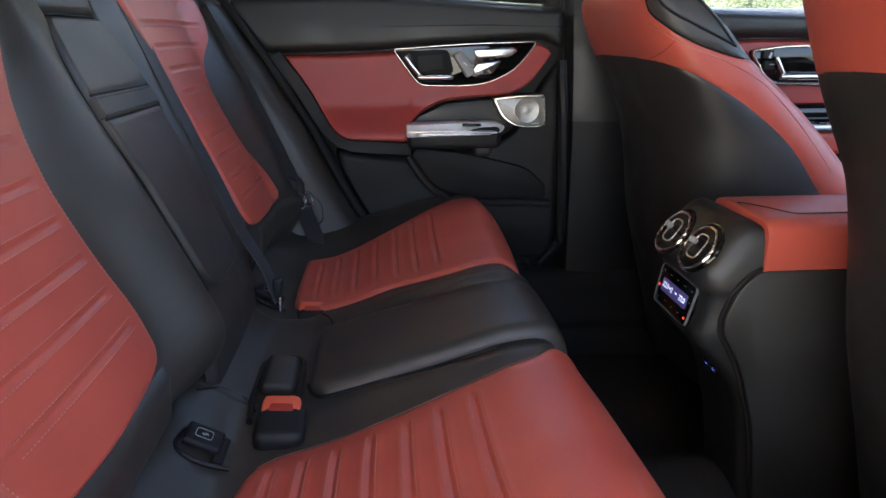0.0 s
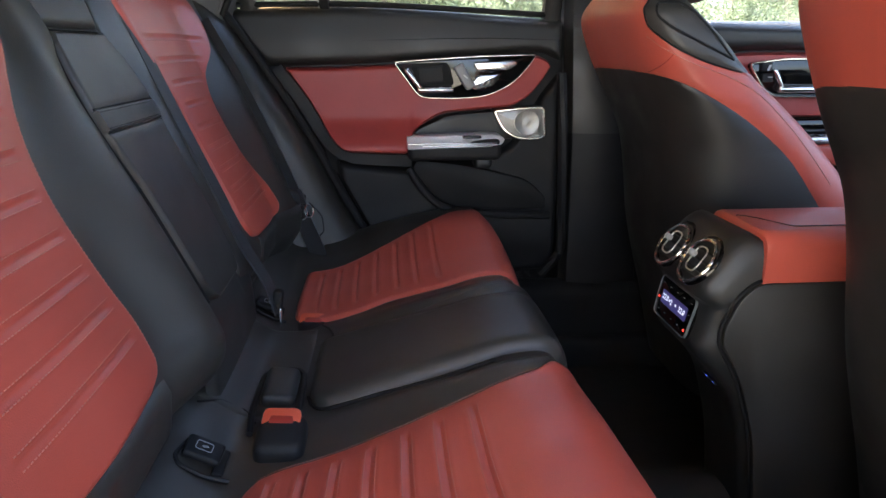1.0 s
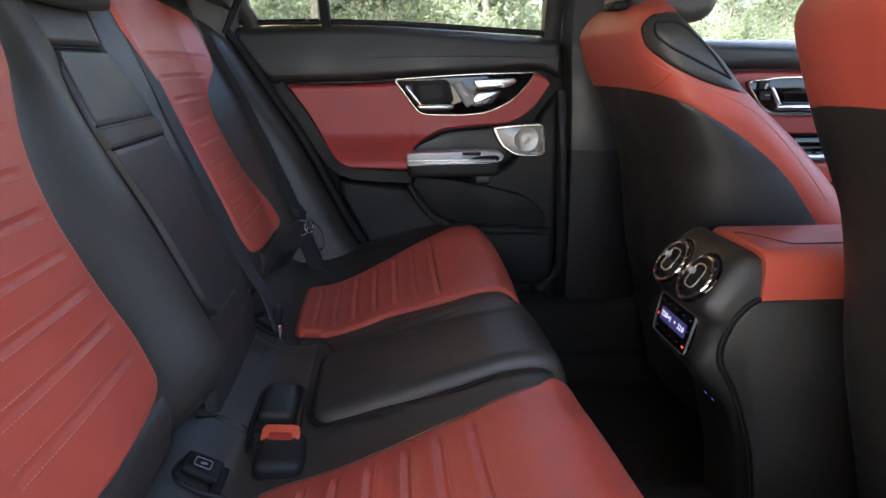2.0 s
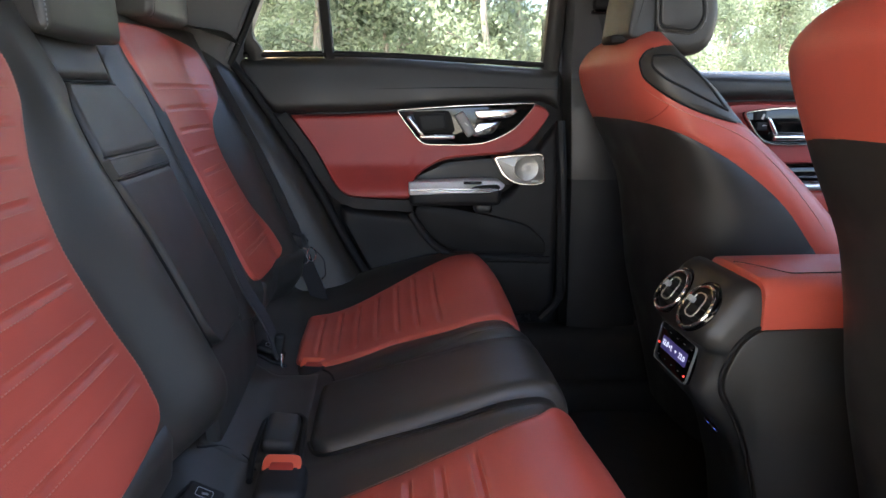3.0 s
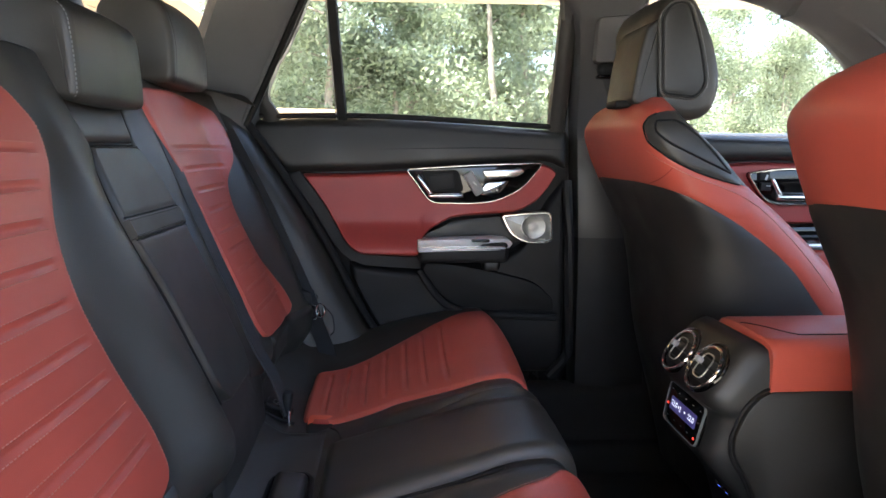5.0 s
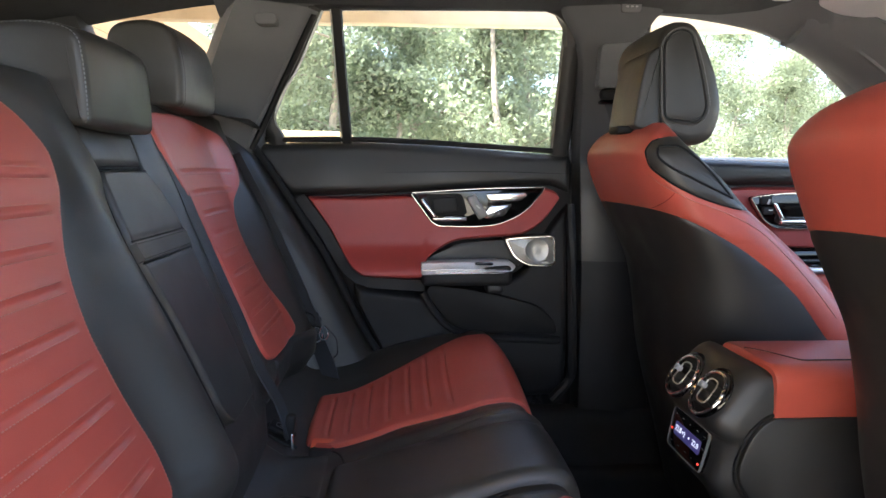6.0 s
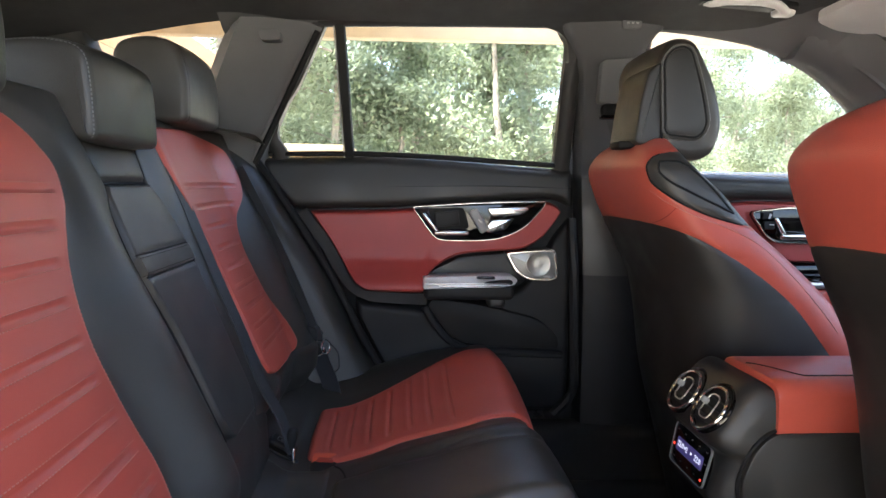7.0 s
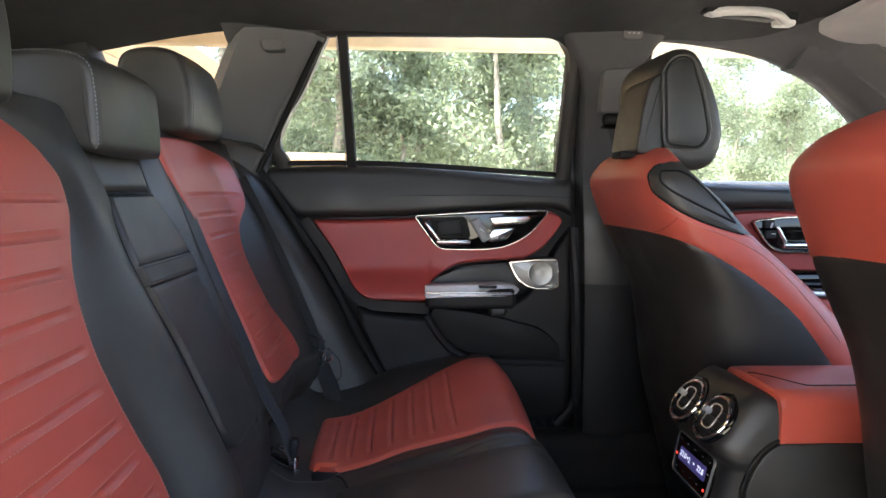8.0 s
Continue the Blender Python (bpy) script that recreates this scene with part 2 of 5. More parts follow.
# roof rail over the far doors
rail = [(-0.42, 0.372), (-0.20, 0.396), (0.10, 0.404), (0.40, 0.408), (0.62, 0.402), (0.85, 0.378), (1.03, 0.318), (1.20, 0.205), (1.34, 0.07)]
rail_low = curve(*rail)
rows = []
for x in np.linspace(-0.42, 1.34, 60):
    zl = rail_low(x)
    in_y = 1.50 - 0.02 * step(0.7, 1.3, x)
    top = lining(x, 1.50)
    rows.append([Vector((x, glass_y(zl) + 0.05, zl + 0.01)), Vector((x, glass_y(zl) + 0.006, zl - 0.002)), Vector((x, glass_y(zl) - 0.012, zl + 0.004)),
                 Vector((x, in_y + 0.015, zl + 0.026)), Vector((x, in_y - 0.03, max(zl + 0.045, top - 0.005))),
                 Vector((x, in_y - 0.12, max(zl + 0.05, lining(x, in_y - 0.12) + 0.004))), Vector((x, 1.62, zl + 0.10))])
tagged(part("roof_rail", grid(rows), PILLAR), "charcoal fabric trim along the roof edge", "roof trim", kind="structure")

# front pillar towards the windscreen
rows = []
for x in np.linspace(0.95, 1.75, 30):
    zl = curve((0.95, 0.345), (1.03, 0.318), (1.20, 0.205), (1.34, 0.09), (1.75, -0.20))(x)
    rows.append([Vector((x, 1.60, zl)), Vector((x, 1.545, zl - 0.003)), Vector((x, 1.50, zl + 0.03)), Vector((x, 1.44, zl + 0.09)), Vector((x, 1.47, zl + 0.13)), Vector((x, 1.60, zl + 0.14))])
tagged(part("front_pillar", grid(rows, closed=True, caps=True), PILLAR), "charcoal trim of the sloping windscreen pillar", "pillar", kind="structure")

# middle pillar
pillar = thing("middle_pillar", (0.53, 1.64, FLOOR), "charcoal trimmed pillar between the far doors", "pillar", kind="structure")
rows = []
for z in np.linspace(-0.86, 0.42, 42):
    a = curve((-0.80, 0.468), (-0.3, 0.462), (0.05, 0.452), (0.30, 0.430), (0.42, 0.36))(z)
    b = curve((-0.80, 0.68), (-0.3, 0.64), (0.05, 0.61), (0.30, 0.578), (0.36, 0.585), (0.42, 0.64))(z)
    y = curve((-0.80, 1.62), (-0.2, 1.612), (0.06, 1.625), (0.2, 1.585), (0.42, 1.515))(z)
    rows.append([Vector((a, y + 0.07, z)), Vector((a, y + 0.02, z)), Vector((a + 0.006, y + 0.006, z)), Vector((a + 0.02, y, z)), Vector(((a + b) / 2, y - 0.012, z)),
                 Vector((b - 0.02, y, z)), Vector((b - 0.006, y + 0.006, z)), Vector((b, y + 0.02, z)), Vector((b, y + 0.07, z))])
part("upper_trim", grid([r for r in rows if r[0].z > 0.02]), PILLARDARK, pillar)
# Same trim carried on in a darker colour below the window.
part("upper_trim_dark", grid([r for r in rows if -0.245 < r[0].z < 0.056]), SOFT, pillar, "darker lower stretch of the upper pillar trim")
part("lower_trim", grid([[p + Vector((0, -0.004, 0)) for p in r] for r in rows if r[0].z < -0.20]), PLASTIC, pillar, "dark plastic lower pillar cover")
guide = part("belt_guide", prism(rounded([(0.468, 0.322), (0.551, 0.330), (0.553, 0.228), (0.471, 0.224)], 0.012), lambda a, b, d: Vector((a, 1.645 - 0.30 * b + d, b)), -0.032, 0.0, 0.004), PILLAR, pillar, "grey sliding belt height cover")
part("guide_slot", box((0.512, 1.558, 0.210), (0.064, 0.03, 0.030), 0.012), RUBBER, guide, "black belt slot lip")
part("slot_lip", box((0.512, 1.556, 0.192), (0.068, 0.026, 0.010), 0.005), GLOSS, guide)
part("airbag_badge", prism(rounded([(0.508, 0.416), (0.555, 0.418), (0.556, 0.394), (0.509, 0.392)], 0.009), lambda a, b, d: Vector((a, 1.645 - 0.30 * b + d, b)), -0.018, 0.0, 0.002), PILLAR, pillar, "small grey airbag badge")
for k in range(3):
    part("badge_bar", box((0.522 + 0.011 * k, 1.5045, 0.4055), (0.006, 0.001, 0.004), 0.0003, 1), GREY, pillar)

# rear pillar and body side behind the door
rear = thing("rear_pillar", (-0.42, 1.6, FLOOR), "charcoal fabric trimmed pillar behind the far window", "pillar", kind="structure")
rows = []
for z in np.linspace(-0.02, 0.385, 30):
    a = curve((-0.02, -0.56), (0.10, -0.515), (0.24, -0.445), (0.36, -0.385), (0.44, -0.34))(z)
    b = curve((-0.02, -0.36), (0.09, -0.345), (0.17, -0.310), (0.28, -0.255), (0.38, -0.195), (0.44, -0.16))(z)
    y = curve((-0.02, 1.60), (0.1, 1.585), (0.44, 1.485))(z)
    rows.append([Vector((a - 0.05, y + 0.09, z)), Vector((a, y - 0.01, z)), Vector((a + 0.012, y - 0.035, z)), Vector((a + 0.05, y - 0.04, z)), Vector(((a + b) / 2, y - 0.03, z)),
                 Vector((b - 0.045, y - 0.012, z)), Vector((b - 0.02, y + 0.006, z)), Vector((b, y + 0.05, z)), Vector((b, y + 0.11, z))])
part("pillar_trim", grid(rows), PILLAR, rear)
part("airbag_badge", prism(rounded([(-0.318, 0.357), (-0.272, 0.358), (-0.270, 0.337), (-0.316, 0.335)], 0.009), lambda a, b, d: Vector((a, 1.594 - 0.30 * b + d, b)), -0.034, 0.0, 0.0015), PILLAR, rear, "small rounded airbag badge")
part("door_seal", tube(path([(-0.375, 1.60, 0.07), (-0.345, 1.595, 0.13), (-0.285, 1.575, 0.25), (-0.215, 1.535, 0.375)], 30), 0.007), PILLAR, rear, "pale grey door seal")
part("seal_groove", tube(path([(-0.362, 1.605, 0.07), (-0.330, 1.60, 0.13), (-0.268, 1.58, 0.25), (-0.200, 1.54, 0.375)], 30), 0.008), RUBBER, rear)

side = thing("side_panel", (-0.3, 1.6, FLOOR), "dark grey plastic panel beside the rear backrest", "trim panel", kind="structure")
edge = curve((-0.62, 0.02), (-0.53, -0.02), (-0.36, -0.115), (-0.20, -0.195), (-0.041, -0.292), (0.05, -0.352), (0.10, -0.39))
rows = []
for z in np.linspace(-0.62, 0.10, 50):
    b = edge(z)
    rows.append([Vector((-0.62 + 0.04 * z, 1.50, z)), Vector((b - 0.17, 1.512, z)), Vector((b - 0.10, 1.53, z)), Vector((b - 0.045, 1.548, z)), Vector((b - 0.028, 1.556, z)), Vector((b - 0.012, 1.575, z)), Vector((b - 0.005, 1.60, z)), Vector((b, 1.70, z))])
part("panel", grid(rows), BLACK, side)
part("shelf_flap", grid([[Vector((x, y, 0.135 + 0.10 * (x + 0.50) * -1.1 + 0.02 * math.cos(9 * (y - 1.5)) - 0.9 * max(0, x + 0.42) * (y - 1.40))) for y in np.linspace(1.38, 1.60, 10)] for x in np.linspace(-0.60, -0.335, 12)]), SOFT, side, "black soft shelf flap")
part("door_gap_seal", tube(path([(edge(z) + 0.012, 1.615, z) for z in np.linspace(0.09, -0.62, 24)], 40), 0.010), RUBBER, side, "black rubber door seal")

# outer body side behind the far trim
tagged(part("body_side", join(box((0.25, 1.80, -0.42), (3.0, 0.06, 0.98), 0.02), box((0.52, 1.74, 0.0), (0.22, 0.08, 0.40), 0.01),
            grid([[on_glass(x, z, 0.05) for x in (0.41, 0.62)] for z in np.linspace(0.0, 0.50, 8)]),
            grid([[on_glass(x, z, 0.075) for x in (-0.64 + 0.55 * z, -0.415 + 0.50 * z)] for z in np.linspace(-0.05, 0.50, 8)])), PAINT), "dark painted outer body side of the car", "car side", kind="structure")

# sill, tail and the closing walls
tagged(part("door_sill", join(box((0.55, 1.63, -0.70), (2.3, 0.10, 0.20), 0.03), box((0.55, 1.585, -0.79), (2.3, 0.06, 0.10), 0.02)), CARPET), "black carpeted door sill", "sill", kind="structure")
# Last box is a raised sill, unseen, added to keep light off the floor.
tagged(part("wall_near_front", join(box((1.18, 0.21, -0.36), (1.2, 0.06, 0.86), 0.03), box((0.62, 0.22, -0.10), (0.09, 0.07, 1.3), 0.03), box((1.2, 0.22, -0.86), (3.4, 0.10, 0.2), 0.03), box((0.10, 0.23, -0.70), (1.2, 0.10, 0.30), 0.04)), PLASTIC), "dark inner side of the near front door, with an unseen light-blocking sill", "car side", kind="structure")
# Unseen panel at the open door, sized to hold light off the rear seats.
tagged(part("near_door_block", join(box((0.74, -0.14, -0.40), (0.10, 0.66, 0.96), 0.03, 3, (0, 0, 8))), PLASTIC), "unseen light-blocking panel in place of the opened near rear door", "car door", kind="structure")
tagged(part("wall_near_rear", join(box((-0.85, 0.24, -0.30), (0.85, 0.10, 0.9), 0.03), box((-0.62, 0.30, 0.22), (0.20, 0.06, 0.36), 0.03), box((0.1, 0.30, 0.44), (2.2, 0.07, 0.06), 0.02)), PLASTIC), "dark inner side of the near rear body", "car side", kind="structure")
tagged(part("wall_front", join(box((1.75, YC, -0.42), (0.5, 1.5, 0.62), 0.08), box((1.95, YC, -0.5), (0.1, 1.5, 0.9), 0.02)), SOFT), "black dashboard closing the cabin", "dashboard", kind="structure")
tail = thing("tailgate", (-1.2, YC, FLOOR), "dark trimmed tailgate around the rear window", "tailgate", kind="structure")
part("lower_panel", box((-1.25, YC, -0.40), (0.10, 1.4, 0.80), 0.03), PLASTIC, tail)
part("load_floor", box((-0.90, YC, -0.50), (0.75, 1.3, 0.05), 0.02), CARPET, tail)
part("header", tube(path([(-1.10, 0.35, 0.33), (-1.02, 0.6, 0.37), (-1.00, YC, 0.385), (-1.02, 1.28, 0.37), (-1.10, 1.53, 0.33)], 24), 0.045, 10), FABRIC, tail, "grey rounded upper window trim")
part("wheel_arch_side", box((-0.86, 1.60, -0.24), (0.60, 0.08, 0.66), 0.03), PLASTIC, tail)
part("quarter_trim", prism(rounded([(-1.20, -0.05), (-0.66, -0.05), (-0.655, 0.26, 0.03), (-0.70, 0.325, 0.03), (-0.72, 0.43), (-1.20, 0.43)], 0.02), xz, 1.49, 1.56, 0.015), SOFT, tail, "black rear quarter trim")
part("cargo_blind", box((-0.82, 0.84, 0.115), (0.30, 0.92, 0.05), 0.02), SOFT, tail, "black load area blind")

# far glass panes
for nm, ring in (("rear_quarter_glass", [(-0.335, 0.085), (-0.128, 0.085), (-0.170, 0.410), (-0.195, 0.405)]),
                 ("rear_door_glass", [(-0.128, 0.085), (0.43, 0.055), (0.43, 0.41), (0.36, 0.425), (-0.165, 0.41)]),
                 ("front_door_glass", [(0.585, 0.03), (1.42, 0.02), (1.20, 0.22), (1.03, 0.33), (0.85, 0.39), (0.62, 0.42)])):
    g = part(nm, prism([Vector(p) for p in ring], on_glass, 0.020, 0.024, 0.0005), GLASS)
    g.visible_shadow = False
    tagged(g, "clear side window pane of the car", "window", kind="structure")
g = part("tail_glass", grid([[Vector((-1.03 - 0.25 * t, y, 0.345 - 0.36 * t)) for y in np.linspace(0.3, 1.5, 6)] for t in (0, 0.5, 1)]), GLASS)
g.visible_shadow = False
tagged(g, "clear sloping rear window pane", "window", kind="structure")
g = part("windscreen", grid([[Vector((1.30 + 0.55 * t, y, 0.40 - 0.50 * t)) for y in np.linspace(0.35, 1.5, 6)] for t in (0, 0.5, 1)]), GLASS)
g.visible_shadow = False
tagged(g, "clear sloping windscreen", "window", kind="structure")

# ---- far rear door ----


def door_y(x, z):
    y = 1.652 - 0.030 * step(-0.02, -0.22, z) + 0.012 * step(0.0, 0.10, z)
    return y + 0.02 * step(-0.45, -0.62, z)


def door_panel(x, z):
    return Vector((x, door_y(x, z), z))


def outward(u, w):
    return Vector((0, -1, 0))


door = thing("rear_door", (0.08, 1.68, -0.62), "closed far rear door with red and black trim", "car door")
dr = rounded([(-0.375, 0.085), (0.449, 0.06), (0.455, -0.56, 0.05), (0.30, -0.60), (0.05, -0.60), (-0.01, -0.53)], 0.02)
part("door_core", prism(dr, xz, 1.668, 1.76, 0.01), PLASTIC, door)
# upper black pad under the window
top_u, low_u = curve((-0.36, 0.088), (-0.12, 0.096), (0.444, 0.066)), curve((-0.36, 0.06), (-0.30, -0.015), (-0.27, -0.043), (-0.1, -0.040), (0.2, -0.022), (0.38, -0.012), (0.444, -0.035))
part("upper_pad", patch(-0.36, 0.442, low_u, top_u, door_panel, outward, 60, 22, 0.012, 0.03, 0.022), SOFT, door, "black soft pad below the window")
part("pad_seam", tube(path([(-0.29, 1.643, 0.004), (0.0, 1.642, 0.018), (0.25, 1.642, 0.022), (0.435, 1.642, 0.018)], 30), 0.0012, 6), RUBBER, door)
# red panel
red_top = curve((-0.234, -0.045), (-0.1, -0.043), (0.2, -0.026), (0.37, -0.017), (0.40, -0.026), (0.412, -0.042))
red_low = curve((-0.234, -0.050), (-0.18, -0.126), (-0.13, -0.208), (-0.11, -0.229), (-0.085, -0.242), (0.0, -0.247), (0.052, -0.249), (0.064, -0.205), (0.10, -0.176), (0.15, -0.155), (0.22, -0.148), (0.30, -0.142), (0.35, -0.120), (0.385, -0.085), (0.412, -0.046))


def red_surface(x, z):
    swell = 0.045 * step(-0.16, -0.235, z) * step(0.30, 0.02, x)
    return Vector((x, door_y(x, z) - swell - 0.008 + 0.022 * step(-0.234, -0.262, z), z))


part("red_panel", patch(-0.234, 0.412, red_low, red_top, red_surface, outward, 90, 40, 0.003, 0.03, 0.010, ends=(False, False)), REDSOFT, door, "red soft leather door panel")
part("rear_strip", ribbon(path([(-0.254, 1.634, -0.045), (-0.198, 1.630, -0.122), (-0.148, 1.622, -0.206), (-0.120, 1.612, -0.238), (-0.085, 1.606, -0.256), (0.0, 1.603, -0.263), (0.06, 1.606, -0.266)], 40), lambda i: (0.82, 0, 0.57) if i < 26 else (0.2, 0, 1), 0.028, 0.004), PLASTIC, door, "black trim strip round the red panel")
# recess above the armrest
rec_top = curve((0.058, -0.213), (0.075, -0.195), (0.10, -0.181), (0.15, -0.160), (0.22, -0.153), (0.30, -0.149), (0.32, -0.155))
part("pull_recess", patch(0.058, 0.32, lambda x: -0.222, rec_top, lambda x, z: Vector((x, 1.642, z)), outward, 30, 10, 0.002, 0.02, 0.006, ends=(False, False)), SOFT, door, "dark recess above the armrest")
# armrest with a metal cap
arm = part("armrest", box((0.165, 1.597, -0.235), (0.225, 0.085, 0.052), 0.014, 4), PLASTIC, door, "black door armrest")
capr = [(0.050, -0.203), (0.235, -0.199), (0.278, -0.203), (0.288, -0.212), (0.278, -0.222), (0.25, -0.226), (0.050, -0.229)]
part("metal_cap", prism(rounded([(p[0], p[1]) for p in capr], 0.004, 3), lambda a, b, d: Vector((a, 1.553 + d + 0.9 * (b + 0.212) * 1.2 + 0.02 * step(0.2, 0.29, a), b)), -0.004, 0.05, 0.003), SATIN, arm, "bright brushed metal armrest cap")
part("metal_rib", box((0.158, 1.5450, -0.2175), (0.212, 0.006, 0.0025), 0.001), CHROME, arm)
part("metal_rib", box((0.158, 1.5425, -0.2225), (0.212, 0.006, 0.0025), 0.001), CHROME, arm)
part("grip_slot", box((0.205, 1.556, -0.2035), (0.045, 0.016, 0.006), 0.003), GLOSS, arm, "dark window switch slot")
part("armrest_foot", box((0.235, 1.59, -0.268), (0.045, 0.05, 0.03), 0.012), SOFT, arm)
# handle plate
plate_out = rounded([(0.022, -0.032, 0.012), (0.20, -0.020, 0.05), (0.368, -0.015, 0.014), (0.360, -0.030, 0.012), (0.315, -0.083, 0.03), (0.25, -0.113, 0.05), (0.19, -0.1185, 0.03), (0.085, -0.117, 0.022)], 0.02, 6)
plate = part("handle_plate", prism(plate_out, xz, 1.632, 1.66, 0.003), GLOSS, door, "glossy black door handle plate")
part("chrome_frame", frame_ring(plate_out, xz, 1.6290, 1.65, 0.0018, 0.0006), CHROME, plate, "bright chrome frame")
part("lever_recess", prism(rounded([(0.060, -0.036), (0.155, -0.033), (0.170, -0.088), (0.085, -0.089)], 0.014), xz, 1.6312, 1.64, 0.001), RUBBER, plate, "dark recess behind the lever")
part("lever", join(box((0.122, 1.617, -0.0965), (0.088, 0.018, 0.011), 0.005), box((0.070, 1.621, -0.072), (0.011, 0.014, 0.062), 0.005, 3, (0, -38, 0))), CHROME, plate, "chrome door opening lever")
part("lever_shadow_cup", box((0.112, 1.630, -0.062), (0.062, 0.006, 0.038), 0.004, 3, (0, -6, 0)), PLASTIC, plate)
part("seat_switch", box((0.192, 1.622, -0.066), (0.025, 0.016, 0.064), 0.006, 3, (0, -32, 0)), GREY, plate, "silver seat adjustment switch")
part("switch_mark", box((0.194, 1.6128, -0.066), (0.012, 0.001, 0.003), 0.0004, 1, (0, 40, 0)), PALE, plate)
part("upper_switch", prism(rounded([(0.212, -0.033), (0.312, -0.028), (0.322, -0.038), (0.300, -0.052), (0.225, -0.055)], 0.010), xz, 1.620, 1.64, 0.003), CHROME, plate, "long silver switch bar")
part("switch_foot", prism(rounded([(0.225, -0.062), (0.285, -0.058), (0.262, -0.090), (0.222, -0.098), (0.205, -0.092)], 0.008), xz, 1.6225, 1.64, 0.004), CHROME, plate, "mirror bright switch base")
plate.location = (0, -0.011, 0)
# loudspeaker
sp_out = rounded([(0.262, -0.146, 0.010), (0.320, -0.140), (0.386, -0.137, 0.016), (0.393, -0.148), (0.397, -0.211, 0.018), (0.380, -0.219), (0.322, -0.217, 0.03), (0.286, -0.194, 0.03)], 0.014, 6)
spk = part("speaker", prism(sp_out, xz, 1.612, 1.66, 0.005), MESH, door, "silver perforated loudspeaker cover")
part("speaker_frame", frame_ring(sp_out, xz, 1.604, 1.65, 0.006, 0.002), CHROME, spk, "chrome loudspeaker frame")
part("speaker_cone", tube([Vector((0.345 + 0.028 * math.cos(a), 1.6118, -0.176 + 0.028 * math.sin(a))) for a in np.linspace(0, 2 * math.pi, 28, endpoint=False)], 0.0012, 6, True), DULL, spk)
bowl = [(0.030, -0.0012), (0.028, 0.0005), (0.020, 0.0065), (0.012, 0.010), (0.009, 0.0095), (0.004, 0.007), (0.0006, 0.0062)]
part("speaker_centre", grid([[Vector((0.348 + r * math.cos(a), 1.6095 - 0.0012 + d * 0.25, -0.176 + r * math.sin(a))) for a in np.linspace(0, 2 * math.pi, 28, endpoint=False)] for r, d in bowl], closed=True), MESH, spk, "shallow polished loudspeaker cone")
part("maker_plate", box((0.370, 1.6105, -0.208), (0.018, 0.002, 0.004), 0.0008, 1), PALE, spk)
# lower door: pocket and bottom
part("lower_panel", patch(-0.12, 0.44, curve((-0.12, -0.30), (-0.06, -0.42), (0.0, -0.52), (0.05, -0.575), (0.44, -0.575)), curve((-0.12, -0.268), (0.0, -0.285), (0.06, -0.29), (0.3, -0.24), (0.40, -0.10), (0.44, -0.05)), door_panel, outward, 50, 30, 0.004, 0.03, 0.02), PLASTIC, door, "dark plastic lower door panel")
pk = rounded([(0.062, -0.283), (0.075, -0.262), (0.20, -0.278, 0.06), (0.355, -0.318, 0.05), (0.400, -0.362), (0.404, -0.395), (0.20, -0.388, 0.05), (0.120, -0.366, 0.05)], 0.012, 5)
# No opening is cut: a raised black slab gives the pocket its shade.
pocket = part("door_pocket", prism(pk, xz, 1.598, 1.66, 0.006), RUBBER, door, "black slab standing for the shaded map pocket opening")
part("pocket_lip", tube(path([(0.055, 1.592, -0.282), (0.085, 1.590, -0.330), (0.125, 1.588, -0.372), (0.18, 1.588, -0.394), (0.28, 1.588, -0.402), (0.41, 1.590, -0.408)], 40), 0.009, 8), PLASTIC, pocket, "raised plastic pocket lip")
part("front_ridge", tube(path([(0.436, 1.635, -0.06), (0.440, 1.612, -0.2), (0.444, 1.605, -0.35), (0.449, 1.61, -0.50), (0.40, 1.62, -0.575)], 30), 0.013, 8), PLASTIC, door)
# window frame
part("front_frame", grid([[on_glass(a, z, d) for a, d in ((0.392, 0.02), (0.394, 0.0), (0.402, -0.008), (0.418, -0.010), (0.432, -0.006), (0.438, 0.01), (0.44, 0.06))] for z in np.linspace(0.04, 0.37, 20)]), SOFT, door, "black window frame")
part("front_frame_curve", tube(path([on_glass(0.415, 0.33, 0.005), on_glass(0.404, 0.385, 0.005), on_glass(0.375, 0.412, 0.005), on_glass(0.33, 0.424, 0.005)], 14), 0.022, 8), SOFT, door)
part("top_frame", grid([[on_glass(x, rail_low(x) - 0.004 + dz, d) for dz, d in ((0.0, 0.02), (-0.002, 0.0), (0.006, -0.010), (0.016, -0.012), (0.03, 0.0))] for x in np.linspace(-0.20, 0.36, 20)]), SOFT, door, "black window frame")
part("divider", grid([[on_glass(a + (-0.136 - 0.05 * (z - 0.09)), z, d) for a, d in ((-0.012, 0.02), (-0.012, 0.002), (-0.008, -0.004), (0.009, -0.004), (0.012, 0.002), (0.012, 0.02))] for z in np.linspace(0.07, 0.415, 14)]), RUBBER, door, "black window divider bar")
part("divider_edge", tube([on_glass(-0.150 - 0.05 * (z - 0.09), z, 0.0) for z in np.linspace(0.09, 0.405, 14)], 0.0018, 6), GREY, door)
part("rear_frame", grid([[on_glass(a + curve((0.06, -0.300), (0.105, -0.305), (0.14, -0.325), (0.173, -0.318), (0.27, -0.258), (0.39, -0.196), (0.42, -0.18))(z), z, d) for a, d in ((0.012, 0.02), (0.010, 0.0), (0.0, -0.006), (-0.02, -0.006), (-0.032, 0.004), (-0.036, 0.06))] for z in np.linspace(0.06, 0.42, 26)]), SOFT, door, "black window frame")
